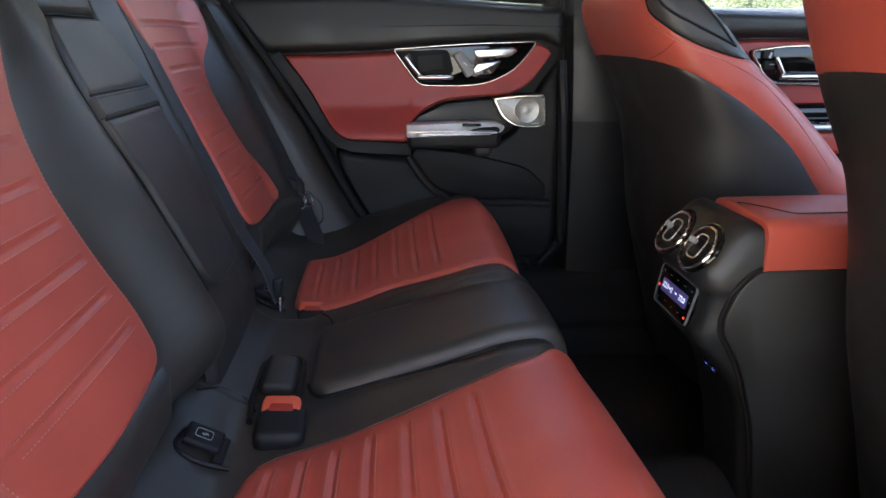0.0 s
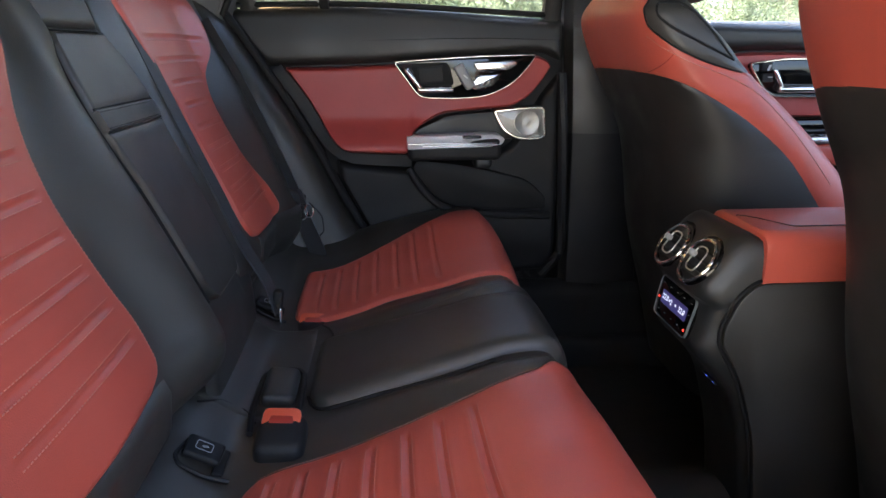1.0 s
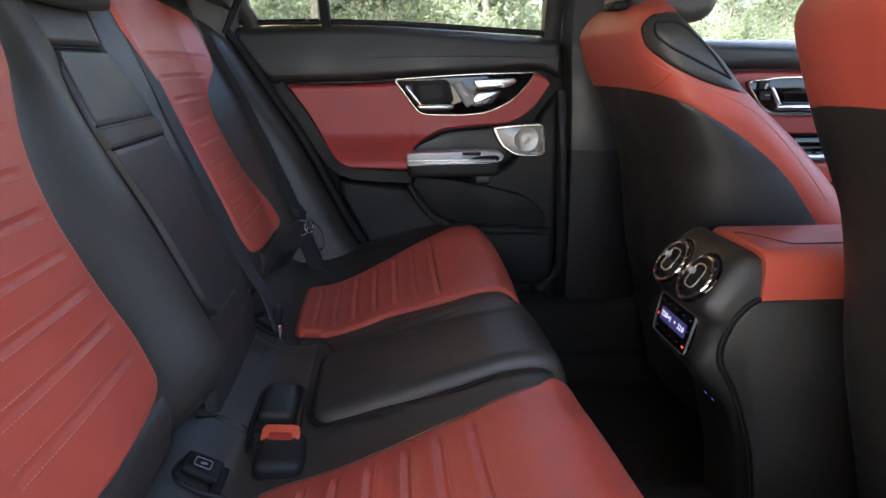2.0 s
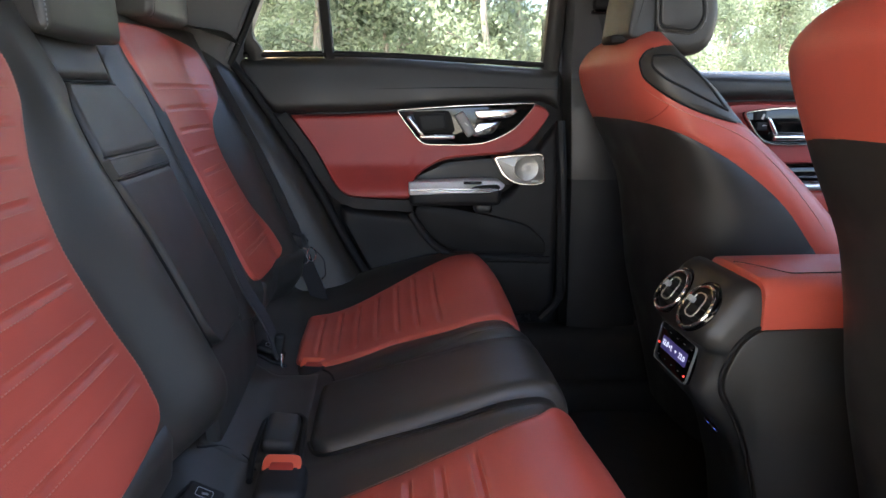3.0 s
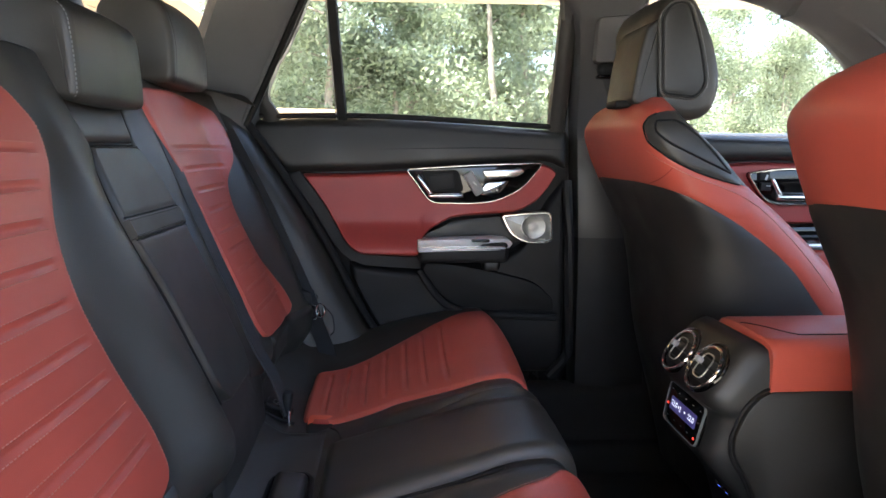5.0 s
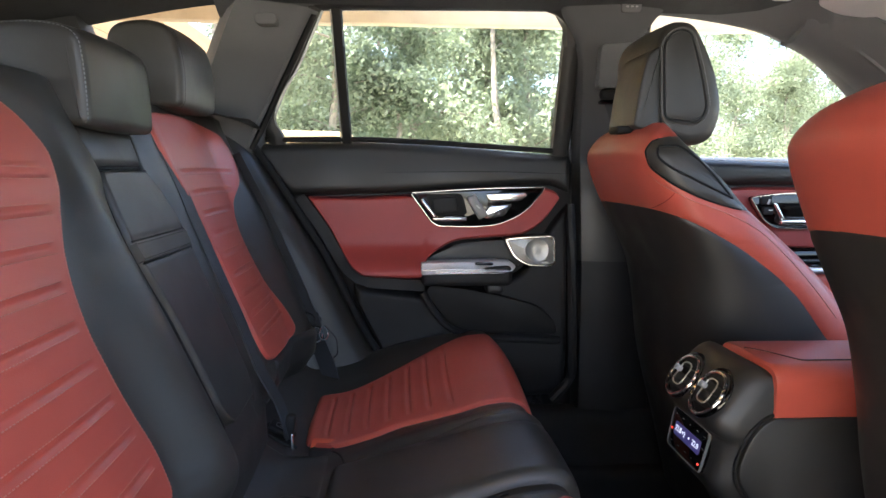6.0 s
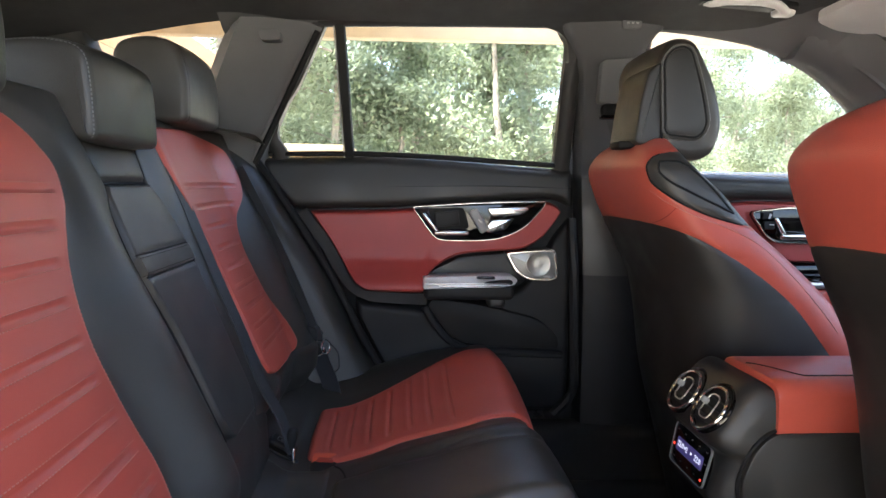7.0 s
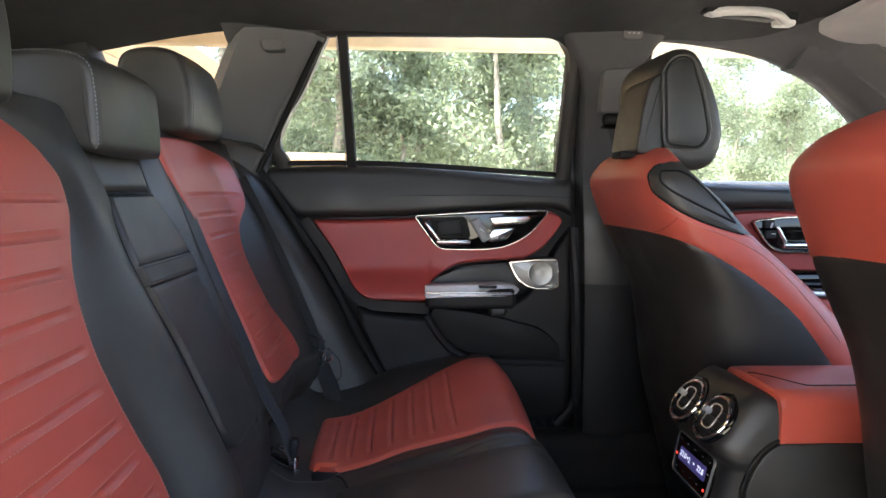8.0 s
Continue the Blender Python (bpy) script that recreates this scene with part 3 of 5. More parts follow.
part("sill_seal", tube(path([on_glass(-0.34, 0.096, 0.004), on_glass(-0.13, 0.100, 0.004), on_glass(0.43, 0.076, 0.004)], 24), 0.007, 8), RUBBER, door, "black rubber window seal")

# ---- far front door ----
fdoor = thing("front_door", (1.0, 1.68, -0.62), "closed far front door with red and black trim", "car door")
part("door_core", prism(rounded([(0.60, 0.05), (1.60, 0.03), (1.60, -0.60), (0.66, -0.60)], 0.02), xz, 1.668, 1.76, 0.01), PLASTIC, fdoor)
part("upper_pad", patch(0.60, 1.58, curve((0.60, -0.02), (1.0, -0.006), (1.58, -0.02)), curve((0.60, 0.066), (1.0, 0.055), (1.58, 0.03)), lambda x, z: Vector((x, 1.645, z)), outward, 40, 14, 0.012, 0.03, 0.022), SOFT, fdoor, "black soft pad below the window")
part("red_panel", patch(0.70, 1.56, curve((0.70, -0.05), (0.80, -0.12), (0.92, -0.168), (1.1, -0.175), (1.3, -0.17), (1.56, -0.12)), curve((0.70, -0.03), (0.80, -0.022), (0.95, -0.010), (1.56, -0.02)), lambda x, z: Vector((x, 1.64, z)), outward, 50, 18, 0.004, 0.03, 0.01), REDSOFT, fdoor, "red soft leather door panel")
fp_out = rounded([(0.905, -0.036, 0.02), (1.00, -0.024, 0.02), (1.30, -0.022, 0.02), (1.27, -0.10), (1.20, -0.122), (0.985, -0.120, 0.03), (0.95, -0.100, 0.02)], 0.02, 6)
fpl = part("handle_plate", prism(fp_out, xz, 1.624, 1.66, 0.003), GLOSS, fdoor, "glossy black door handle plate")
part("chrome_frame", frame_ring(fp_out, xz, 1.618, 1.65, 0.005, 0.0014), CHROME, fpl, "bright chrome frame")
part("lock_buttons", join(box((0.952, 1.62, -0.045), (0.030, 0.01, 0.022), 0.004), box((0.958, 1.62, -0.072), (0.030, 0.01, 0.022), 0.004)), PLASTIC, fpl, "black lock buttons")
part("button_mark", box((0.957, 1.614, -0.048), (0.006, 0.001, 0.014), 0.0005, 1, (0, 20, 0)), PALE, fpl)
part("button_mark", box((0.963, 1.614, -0.070), (0.012, 0.001, 0.002), 0.0005, 1), PALE, fpl)
part("lever", join(box((1.045, 1.612, -0.1005), (0.12, 0.02, 0.016), 0.006), box((0.985, 1.615, -0.075), (0.012, 0.014, 0.055), 0.005, 3, (0, -30, 0))), CHROME, fpl, "chrome door opening lever")
part("pull_recess", patch(0.90, 1.40, lambda x: -0.225, curve((0.90, -0.215), (0.96, -0.185), (1.10, -0.178), (1.40, -0.178)), lambda x, z: Vector((x, 1.64, z)), outward, 20, 8, 0.002, 0.02, 0.006), GLOSS, fdoor, "dark recess above the armrest")
farm = part("armrest", box((1.17, 1.61, -0.26), (0.50, 0.09, 0.06), 0.016, 4), RED, fdoor, "red padded door armrest")
part("metal_cap", box((1.15, 1.585, -0.222), (0.46, 0.06, 0.018), 0.006, 3), DULL, farm, "brushed metal armrest cap")
part("window_switches", join(*[box((1.00 + 0.03 * k, 1.575, -0.211), (0.022, 0.022, 0.008), 0.003) for k in range(4)]), GLOSS, farm, "black window switches")
part("lower_panel", prism(rounded([(0.64, -0.15), (0.90, -0.19), (1.58, -0.25), (1.58, -0.58), (0.66, -0.58)], 0.03), xz, 1.64, 1.67, 0.008), PLASTIC, fdoor, "dark plastic lower door panel")

# ---- rear bench ----
BASE = path([(-0.36, 0, -0.42), (-0.30, 0, -0.435), (-0.24, 0, -0.466), (-0.20, 0, -0.489), (-0.15, 0, -0.490), (0.0, 0, -0.455), (0.10, 0, -0.430), (0.17, 0, -0.412),
             (0.207, 0, -0.409), (0.230, 0, -0.419), (0.243, 0, -0.442), (0.248, 0, -0.48), (0.244, 0, -0.56), (0.235, 0, -0.68), (0.22, 0, -0.80)], 200)
ARC = [0.0]
for p, q in zip(BASE, BASE[1:]):
    ARC.append(ARC[-1] + (q - p).length)
BX, BZ = curve(*list(zip(ARC, [p.x for p in BASE]))), curve(*list(zip(ARC, [p.z for p in BASE])))


def arc_at(x):
    return float(np.interp(x, [p.x for p in BASE[:130]], ARC[:130]))


def bench_height(x, v):
    v = abs(v)
    front = step(-0.20, 0.10, x)
    h = 0.012 * math.exp(-((v - 0.155) / 0.03) ** 2) * front - 0.010 * math.exp(-((v - 0.115) / 0.02) ** 2) * front
    h += 0.026 * step(0.34, 0.56, v) + 0.014 * step(0.52, 0.64, v) * step(0.22, 0.05, x) - 0.05 * step(0.66, 0.71, v)
    return h - 0.006 * math.exp(-(v / 0.3) ** 2)


def bench(s, v):
    x, z = BX(s), BZ(s)
    up = step(0.27, 0.20, x) if s < ARC[130] else step(ARC[150], ARC[120], s)
    return Vector((x, YC + v, z + bench_height(x, v) * up))


def bench_normal(s, v):
    d = 0.004
    tx, tz = BX(s + d) - BX(s - d), BZ(s + d) - BZ(s - d)
    return Vector((-tz, 0, tx)).normalized()


cushion = thing("rear_seat_cushion", (0, YC, FLOOR), "black and red leather rear bench cushion", "car seat")
part("cushion_body", join(grid([[bench(s, v) for v in np.linspace(-0.70, 0.70, 120)] for s in spread(0, ARC[-1], 90, 0.2)]), box((-0.06, YC, -0.69), (0.52, 1.36, 0.28), 0.03)), BLACK, cushion)
S_REAR, S_END = arc_at(-0.183), ARC[160]
FLUTES = (-0.141, -0.102, -0.063, -0.023, 0.018, 0.057, 0.100)
in_near = curve((-0.183, 0.345), (-0.175, 0.315), (-0.168, 0.287), (-0.153, 0.262), (-0.12, 0.246), (-0.04, 0.238), (0.003, 0.228), (0.046, 0.214), (0.121, 0.192), (0.19, 0.176), (0.222, 0.160), (0.27, 0.168))
in_far = curve((-0.183, 0.235), (-0.175, 0.215), (-0.15, 0.203), (-0.12, 0.198), (-0.05, 0.200), (0.012, 0.212), (0.118, 0.209), (0.19, 0.214), (0.24, 0.205), (0.27, 0.205))
out_edge = curve((-0.183, 0.400), (-0.177, 0.440), (-0.165, 0.452), (-0.11, 0.463), (-0.06, 0.478), (-0.008, 0.503), (0.045, 0.540), (0.114, 0.583), (0.17, 0.607), (0.24, 0.615), (0.27, 0.612))


def groove(x, v, pts, a, b, width, depth):
    """Depth of the sewn flutes at x, with rounded ends at a and b."""
    t = step(a, a + 0.02, v) * step(b, b - 0.02, v)
    return sum(-depth * math.exp(-((x - p) / width) ** 2) + depth * 0.28 * (math.exp(-((x - p - 2.4 * width) / width) ** 2) + math.exp(-((x - p + 2.4 * width) / width) ** 2)) for p in pts) * t


for sg in (1, -1):
    in_edge = in_far if sg > 0 else in_near

    def flutes(s, v, e):
        x, v = BX(s), abs(v)
        crown = 0.010 * math.sin(math.pi * min(max((v - in_edge(x)) / (out_edge(x) - in_edge(x)), 0), 1))
        g = groove(x, v, FLUTES, in_edge(x) + 0.030, out_edge(x) - 0.030, 0.0036, 0.0034) if s < arc_at(0.16) else 0
        return crown + g

    lo, hi = (lambda s: in_edge(BX(s)), lambda s: out_edge(BX(s)))
    if sg < 0:
        lo, hi = (lambda s: -out_edge(BX(s)), lambda s: -in_edge(BX(s)))
    ins = part("seat_insert", patch(S_REAR, S_END, lo, hi, bench, bench_normal, 240, 44, 0.006, 0.010, 0.014, flutes, (True, False)), RED, cushion, "red leather fluted seat panel")
    st = []
    for x in FLUTES:
        for dx in (-0.0065, 0.0065):
            s = arc_at(x + dx)
            vs = [sg * v for v in np.linspace(in_edge(x) + 0.036, out_edge(x) - 0.036, 14)]
            st.append(stitches([bench(s, v) + bench_normal(s, v) * (0.0064 + flutes(s, v, 0)) for v in vs], (0, 0, 1), 0.0007, 0.0048, 0.0030))
    edge_line = [bench(arc_at(x), sg * (in_edge(x) + 0.007)) + bench_normal(arc_at(x), 0) * (0.0058 + flutes(arc_at(x), in_edge(x) + 0.007, 0)) for x in np.linspace(-0.16, 0.19, 60)]
    st.append(stitches(edge_line, (0, 0, 1), 0.0006, 0.0048, 0.0030))
    part("stitching", join(*st), THREAD, ins, "red double stitching")


# raised middle pad
def pad_crown(s, v, e):
    return 0.004 * math.cos(min(1, abs(v) / 0.15) * math.pi / 2)


PAD0 = arc_at(-0.122)


def pad_corner(s):
    t = min(1, (s - PAD0) / 0.035)
    return 0.052 * (1 - math.sqrt(max(0, 1 - (1 - t) ** 2)))


part("middle_pad", patch(PAD0, ARC[165], lambda s: -0.113 + 0.012 * step(-0.05, 0.2, BX(s)) + pad_corner(s),
     lambda s: 0.118 + 0.028 * step(-0.08, 0.18, BX(s)) - pad_corner(s), bench, bench_normal, 90, 30, 0.013, 0.014, 0.020, pad_crown, (True, False)), BLACK, cushion, "black leather middle seat pad")
part("pad_gap", tube([bench(s, -0.117 + 0.012 * step(-0.05, 0.2, BX(s)) + pad_corner(s)) + Vector((-0.001, 0, 0.0005)) for s in np.linspace(PAD0 + 0.0005, arc_at(0.15), 50)], 0.0030, 6), RUBBER, cushion)
part("apron", patch(arc_at(-0.31), arc_at(-0.128), lambda s: -0.122, lambda s: 0.175, bench, bench_normal, 24, 24, 0.002, 0.004, 0.012), BLACK, cushion, "black leather strip behind the pad")

for line in (((-0.262, -0.135), (-0.235, -0.108), (-0.213, -0.104), (-0.197, -0.118), (-0.188, -0.138)), ((-0.125, 0.186), (-0.112, 0.165), (-0.102, 0.135), (-0.098, 0.112))):
    part("apron_seam", tube(path([bench(arc_at(x), v) + Vector((0, 0, 0.0008)) for x, v in line], 24), 0.0018, 6), RUBBER, cushion)

# child seat anchor flaps
for y in (YC - 0.238, YC + 0.238, YC + 0.49):
    flap = part("anchor_flap", box((-0.228, y, -0.4665), (0.046, 0.038, 0.010), 0.004, 3, (0, 28, 0)), PLASTIC, cushion, "dark plastic child seat anchor cover")
    part("flap_frame", tube(path([(-0.250, y + 0.016, -0.461), (-0.256, y - 0.014, -0.459), (-0.248, y - 0.031, -0.463), (-0.222, y - 0.036, -0.477), (-0.194, y - 0.032, -0.490)], 20), 0.003, 6), PLASTIC, flap)
    fm = pose(-0.229, y, -0.4657, 0, 28, 0)
    icon = [fm @ Vector((q.x, q.y, 0.0056)) for q in rounded([(-0.010, -0.008), (0.010, -0.008), (0.010, 0.008), (-0.010, 0.008)], 0.003, 3)]
    part("flap_icon", tube(icon, 0.0006, 5, True), GREY, flap, "pale child seat pictogram")
    part("icon_mark", box(fm @ Vector((0.001, 0, 0.0054)), (0.008, 0.005, 0.001), 0.0004, 1, (0, 28, 30)), GREY, flap)
    # Solid black block paints the shade under the flap's lip.
    part("flap_gap_shade", box(fm @ Vector((0.026, -0.006, -0.006)), (0.014, 0.050, 0.010), 0.003, 2, (0, 28, 0)), RUBBER, flap, "black block standing for the shaded anchor opening")

# buckles
for y, sg in ((YC - 0.185, 1), (YC + 0.205, -1)):
    dz = 0.0 if sg > 0 else -0.026
    bk = thing("belt_buckle", (-0.145, y, -0.50), "black belt buckle with an orange red button", "belt buckle", "buckles on the bench")
    part("housing", box((-0.144, y - 0.012, -0.488 + dz), (0.064, 0.070, 0.046), 0.014, 4, (10, 4, 0)), PLASTIC, bk)
    rim = rounded([(-0.026, -0.014), (0.026, -0.014), (0.024, 0.016), (-0.024, 0.016)], 0.010, 5)
    bm = pose(-0.144, y + 0.006, -0.4640 + dz, 24, 4, 0)
    bt = part("button", prism(rim, lambda a, b, d: bm @ Vector((a, b, -d)), -0.004, 0.006, 0.003), ORANGE, bk, "orange red release button")
    part("slot", prism(rounded([(-0.016, -0.010), (0.016, -0.010), (0.014, 0.002), (-0.014, 0.002)], 0.003, 3), lambda a, b, d: bm @ Vector((a, b, -d)), -0.0052, 0.0, 0.0006), DEEPRED, bt, "dark tongue slot")
    if sg > 0:
        part("pocket_pad", box((-0.164, YC - 0.058, -0.483), (0.050, 0.090, 0.024), 0.011, 4, (3, 8, 0)), SOFT, bk, "black pad behind the buckle")
        part("pocket_rim", tube(path([(-0.128, y + 0.010, -0.482), (-0.130, YC - 0.10, -0.484), (-0.134, YC - 0.020, -0.485), (-0.150, YC + 0.001, -0.486), (-0.178, YC + 0.001, -0.486), (-0.195, YC - 0.018, -0.486), (-0.195, YC - 0.10, -0.486), (-0.188, y + 0.010, -0.487)], 44), 0.0045, 8), RUBBER, bk)

# ---- rear backrests ----


def back_x(z):
    return -0.256 - 0.408 * (z + 0.35) - 1.1 * max(0.0, -0.40 - z)


MID_HALF = curve((-0.40, 0.120), (-0.07, 0.125), (-0.017, 0.105), (0.02, 0.078), (0.06, 0.085), (0.15, 0.10))
CREST = curve((-0.40, 0.158), (-0.2, 0.163), (0.02, 0.166), (0.15, 0.17))
PROUD = curve((-0.42, 0.036), (-0.33, 0.044), (-0.2, 0.040), (0.02, 0.022), (0.15, 0.016))
b_in = curve((-0.348, 0.42), (-0.3475, 0.39), (-0.345, 0.355), (-0.340, 0.318), (-0.333, 0.290), (-0.32, 0.278), (-0.285, 0.275), (-0.235, 0.284), (-0.195, 0.289), (-0.155, 0.291), (-0.11, 0.283), (-0.07, 0.266), (-0.031, 0.238), (0.004, 0.211), (0.036, 0.201), (0.063, 0.217), (0.083, 0.241), (0.10, 0.279), (0.116, 0.33), (0.122, 0.38))
b_out = curve((-0.348, 0.43), (-0.346, 0.455), (-0.338, 0.475), (-0.325, 0.485), (-0.30, 0.482), (-0.2, 0.440), (-0.12, 0.425), (-0.06, 0.455), (0.0, 0.520), (0.05, 0.545), (0.086, 0.535), (0.110, 0.470), (0.122, 0.40))


b_in_far = curve((-0.348, 0.37), (-0.346, 0.31), (-0.340, 0.265), (-0.330, 0.238), (-0.30, 0.224), (-0.2, 0.217), (-0.1, 0.208), (0.0, 0.185), (0.06, 0.168), (0.09, 0.165), (0.112, 0.185), (0.122, 0.26))
b_near = curve((-0.348, 0.43), (-0.346, 0.49), (-0.337, 0.525), (-0.31, 0.552), (-0.25, 0.562), (-0.1, 0.556), (0.04, 0.560), (0.09, 0.52), (0.112, 0.46), (0.122, 0.40))


def back(z, v):
    a = abs(v)
    m, c, p, r = MID_HALF(z), CREST(z), PROUD(z), (b_in_far if v > 0 else b_in)(z)
    r = max(min(r, 0.30), c + 0.03)
    if a < m:
        o = 0.0
    elif a < c:
        o = p * math.sqrt(max(0, 1 - ((c - a) / (c - m)) ** 2))
    else:
        o = p + (0.010 - p) * step(c, r, a)
    if v > 0 and m < a < r:
        o = 0.010 * step(m, r, a) + 0.004 * math.sin(math.pi * (a - m) / (r - m))
    o += 0.040 * (step(0.43, 0.55, a) if v > 0 else step(0.56, 0.61, a)) * (0.6 + 0.4 * step(0.1, -0.1, z)) - 0.09 * (step(0.585, 0.66, a) if v > 0 else step(0.62, 0.67, a))
    return Vector((back_x(z) + o, YC + v, z))


BN = Vector((1, 0, 0.408)).normalized()


def back_normal(z, v):
    return BN


BFLUTES = [-0.287 + 0.0375 * k for k in range(10)]
for sg in (1, -1):
    far = sg > 0
    seat = thing("rear_car_seat", (-0.35, YC + sg * 0.37, -0.50), "red and black leather rear backrest" if far else "red and black leather rear backrest by the open door", "car seat", "rear backrests")
    lo, hi = (lambda z: MID_HALF(z) + 0.003, lambda z: 0.655) if far else (lambda z: -0.660, lambda z: -MID_HALF(z) - 0.003)

    def roll(z, v, e):
        return -0.045 * (1 - math.sqrt(max(0, 1 - min(1, max(0, (-0.345 - z) / 0.05)) ** 2)))

    part("backrest_body", join(patch(-0.394, 0.140, lo, hi, back, back_normal, 90, 100, 0.0, 0.020, 0.010, roll, (False, True)), box((-0.425, YC + sg * 0.37, -0.18), (0.10, 0.46, 0.58), 0.03, 3, (0, -21, 0))), BLACK, seat)
    inner, wide = (b_in_far, b_out) if far else (b_in, b_near)

    def ribs(z, v, e):
        a, b = inner(z), wide(z)
        t = min(max((abs(v) - a) / max(b - a, 0.01), 0), 1)
        return 0.006 * math.sin(math.pi * t) + groove(z, abs(v), BFLUTES[:9], a + 0.022, b - 0.022, 0.0030, 0.0018)

    lo, hi = (inner, wide) if far else (lambda z: -wide(z), lambda z: -inner(z))
    ins = part("back_insert", patch(-0.348, 0.122, lo, hi, back, back_normal, 280, 44, 0.006, 0.008, 0.009, ribs, (True, True)), RED, seat, "red leather fluted back panel")
    st = []
    for z in BFLUTES[:9]:
        for dz in (-0.0058, 0.0058):
            vs = [sg * v for v in np.linspace(inner(z) + 0.028, wide(z) - 0.028, 12)]
            st.append(stitches([back(z + dz, v) + BN * (0.0066 + ribs(z + dz, v, 0)) for v in vs], BN, 0.0007, 0.0048, 0.0030))
    zs = np.linspace(-0.338, 0.108, 100)
    for f, o in ((inner, 0.006), (wide, -0.006)):
        st.append(stitches([back(z, sg * (f(z) + o)) + BN * 0.0058 for z in zs], BN, 0.0007, 0.0048, 0.0030))
    part("stitching", join(*st), THREAD, ins, "red seam stitching")

    # rolled lower edge under the red panel
    def low_surface(z, v):
        return back(max(z, -0.36), v) + Vector((-0.55 * max(0, -0.405 - z) - 0.1 * max(0, -0.36 - z), 0, min(0, z + 0.36)))

    part("lower_roll", patch(-0.470, -0.336, (lambda z: 0.275) if far else (lambda z: -0.62), (lambda z: 0.62) if far else (lambda z: -0.275), low_surface, back_normal, 26, 40, 0.005, 0.022, 0.022), BLACK, seat, "black leather lower roll of the backrest")

mid = thing("middle_car_seat", (-0.35, YC, -0.50), "black leather folding middle backrest", "car seat")


def mid_surface(z, v):
    return Vector((back_x(z) + 0.006 + 0.002 * step(0.05, -0.15, z) - 0.08 * (abs(v)) ** 2, YC + v, z))


part("middle_body", patch(-0.52, 0.13, lambda z: -MID_HALF(z) - 0.004, lambda z: MID_HALF(z) + 0.004, lambda z, v: mid_surface(z, v) - BN * 0.012, back_normal, 40, 24, 0.0, 0.014, 0.005), BLACK, mid)


NEAR_HALF = curve((-0.36, 0.054), (-0.2, 0.066), (-0.07, 0.092), (0.0, 0.086), (0.02, 0.078), (0.06, 0.085), (0.15, 0.10))


def panel_near(z):
    return -panel_half(z) + MID_HALF(z) - NEAR_HALF(z)


def panel_half(z):
    t = min(1, max(0, (z + 0.352) / 0.045))
    return MID_HALF(z) - 0.001 - 0.04 * (1 - math.sqrt(max(0, 1 - (1 - t) ** 2)))


part("armrest_panel", patch(-0.352, 0.020, panel_near, panel_half, mid_surface, back_normal, 130, 36, 0.004, 0.012, 0.006, lambda z, v, e: -0.0016 * (math.exp(-((z + 0.075) / 0.003) ** 2) + math.exp(-((z + 0.106) / 0.003) ** 2))), BLACK, mid, "black leather fold-down armrest front")
part("pull_strap", patch(-0.104, -0.077, lambda z: -NEAR_HALF(z) + 0.002, lambda z: MID_HALF(z) - 0.002, mid_surface, back_normal, 10, 24, 0.0070, 0.003, 0.002), BLACK, mid, "black leather pull strap")
part("strap_stitching", join(*[stitches([mid_surface(z, v) + BN * 0.0070 for v in np.linspace(-0.088, 0.108, 14)], BN, 0.0005, 0.0045, 0.003) for z in (-0.0805, -0.1005)]), RUBBER, mid)
for z, o in ((-0.0755, 0.0030), (-0.1055, 0.0030), (0.0225, -0.004)):
    part("cross_seam", tube([mid_surface(z, v) + BN * o for v in np.linspace(-NEAR_HALF(z) + 0.003, MID_HALF(z) - 0.004, 16)], 0.0015 if z < 0 else 0.0022, 6), RUBBER, mid)
# Black strips put the shade of the creases beside the panel into colour.
part("side_gap_shade", tube([mid_surface(z, MID_HALF(z) + 0.001) - BN * 0.001 for z in np.linspace(-0.33, 0.018, 50)], 0.0026, 6), RUBBER, mid)
part("side_gap_shade", grid([[mid_surface(z, -NEAR_HALF(z) + 0.002 - k) - BN * 0.004 for k in (0.0, 0.010, 0.04)] for z in np.linspace(-0.345, 0.012, 50)]), RUBBER, mid)
part("top_panel", patch(0.0235, 0.125, lambda z: -MID_HALF(z) - 0.012, lambda z: MID_HALF(z) + 0.002, lambda z, v: mid_surface(z, v) - BN * 0.002, back_normal, 30, 24, 0.003, 0.012, 0.012), BLACK, mid, "black leather upper panel")
part("lower_front", patch(-0.50, -0.345, lambda z: -0.112, lambda z: 0.20, lambda z, v: mid_surface(max(z, -0.39), v) + Vector((0.05 * max(0, -0.39 - z), 0, min(0, z + 0.39))) - BN * 0.016, back_normal, 24, 24, 0.004, 0.012, 0.015), BLACK, mid, "black leather base below the armrest")


def pillow(ring, y0, y1, r, crown=0.0, steps=5):
    """An outline in x and z drawn out from y0 to y1, its two ends rounded off by r."""
    ends = [(r * (1 - math.sin(a)), r * (1 - math.cos(a))) for a in (math.pi / 2 * i / steps for i in range(steps, -1, -1))]
    mids = [(y0 + r + (y1 - y0 - 2 * r) * k / 6, -crown * math.sin(math.pi * k / 6)) for k in range(1, 6)]
    rows = [(y0 + y, d) for y, d in ends] + mids + [(y1 - y, d) for y, d in ends[::-1]]
    return grid([[Vector((q.x, y, q.y)) for q in inset(ring, d)] for y, d in rows], closed=True, caps=True)


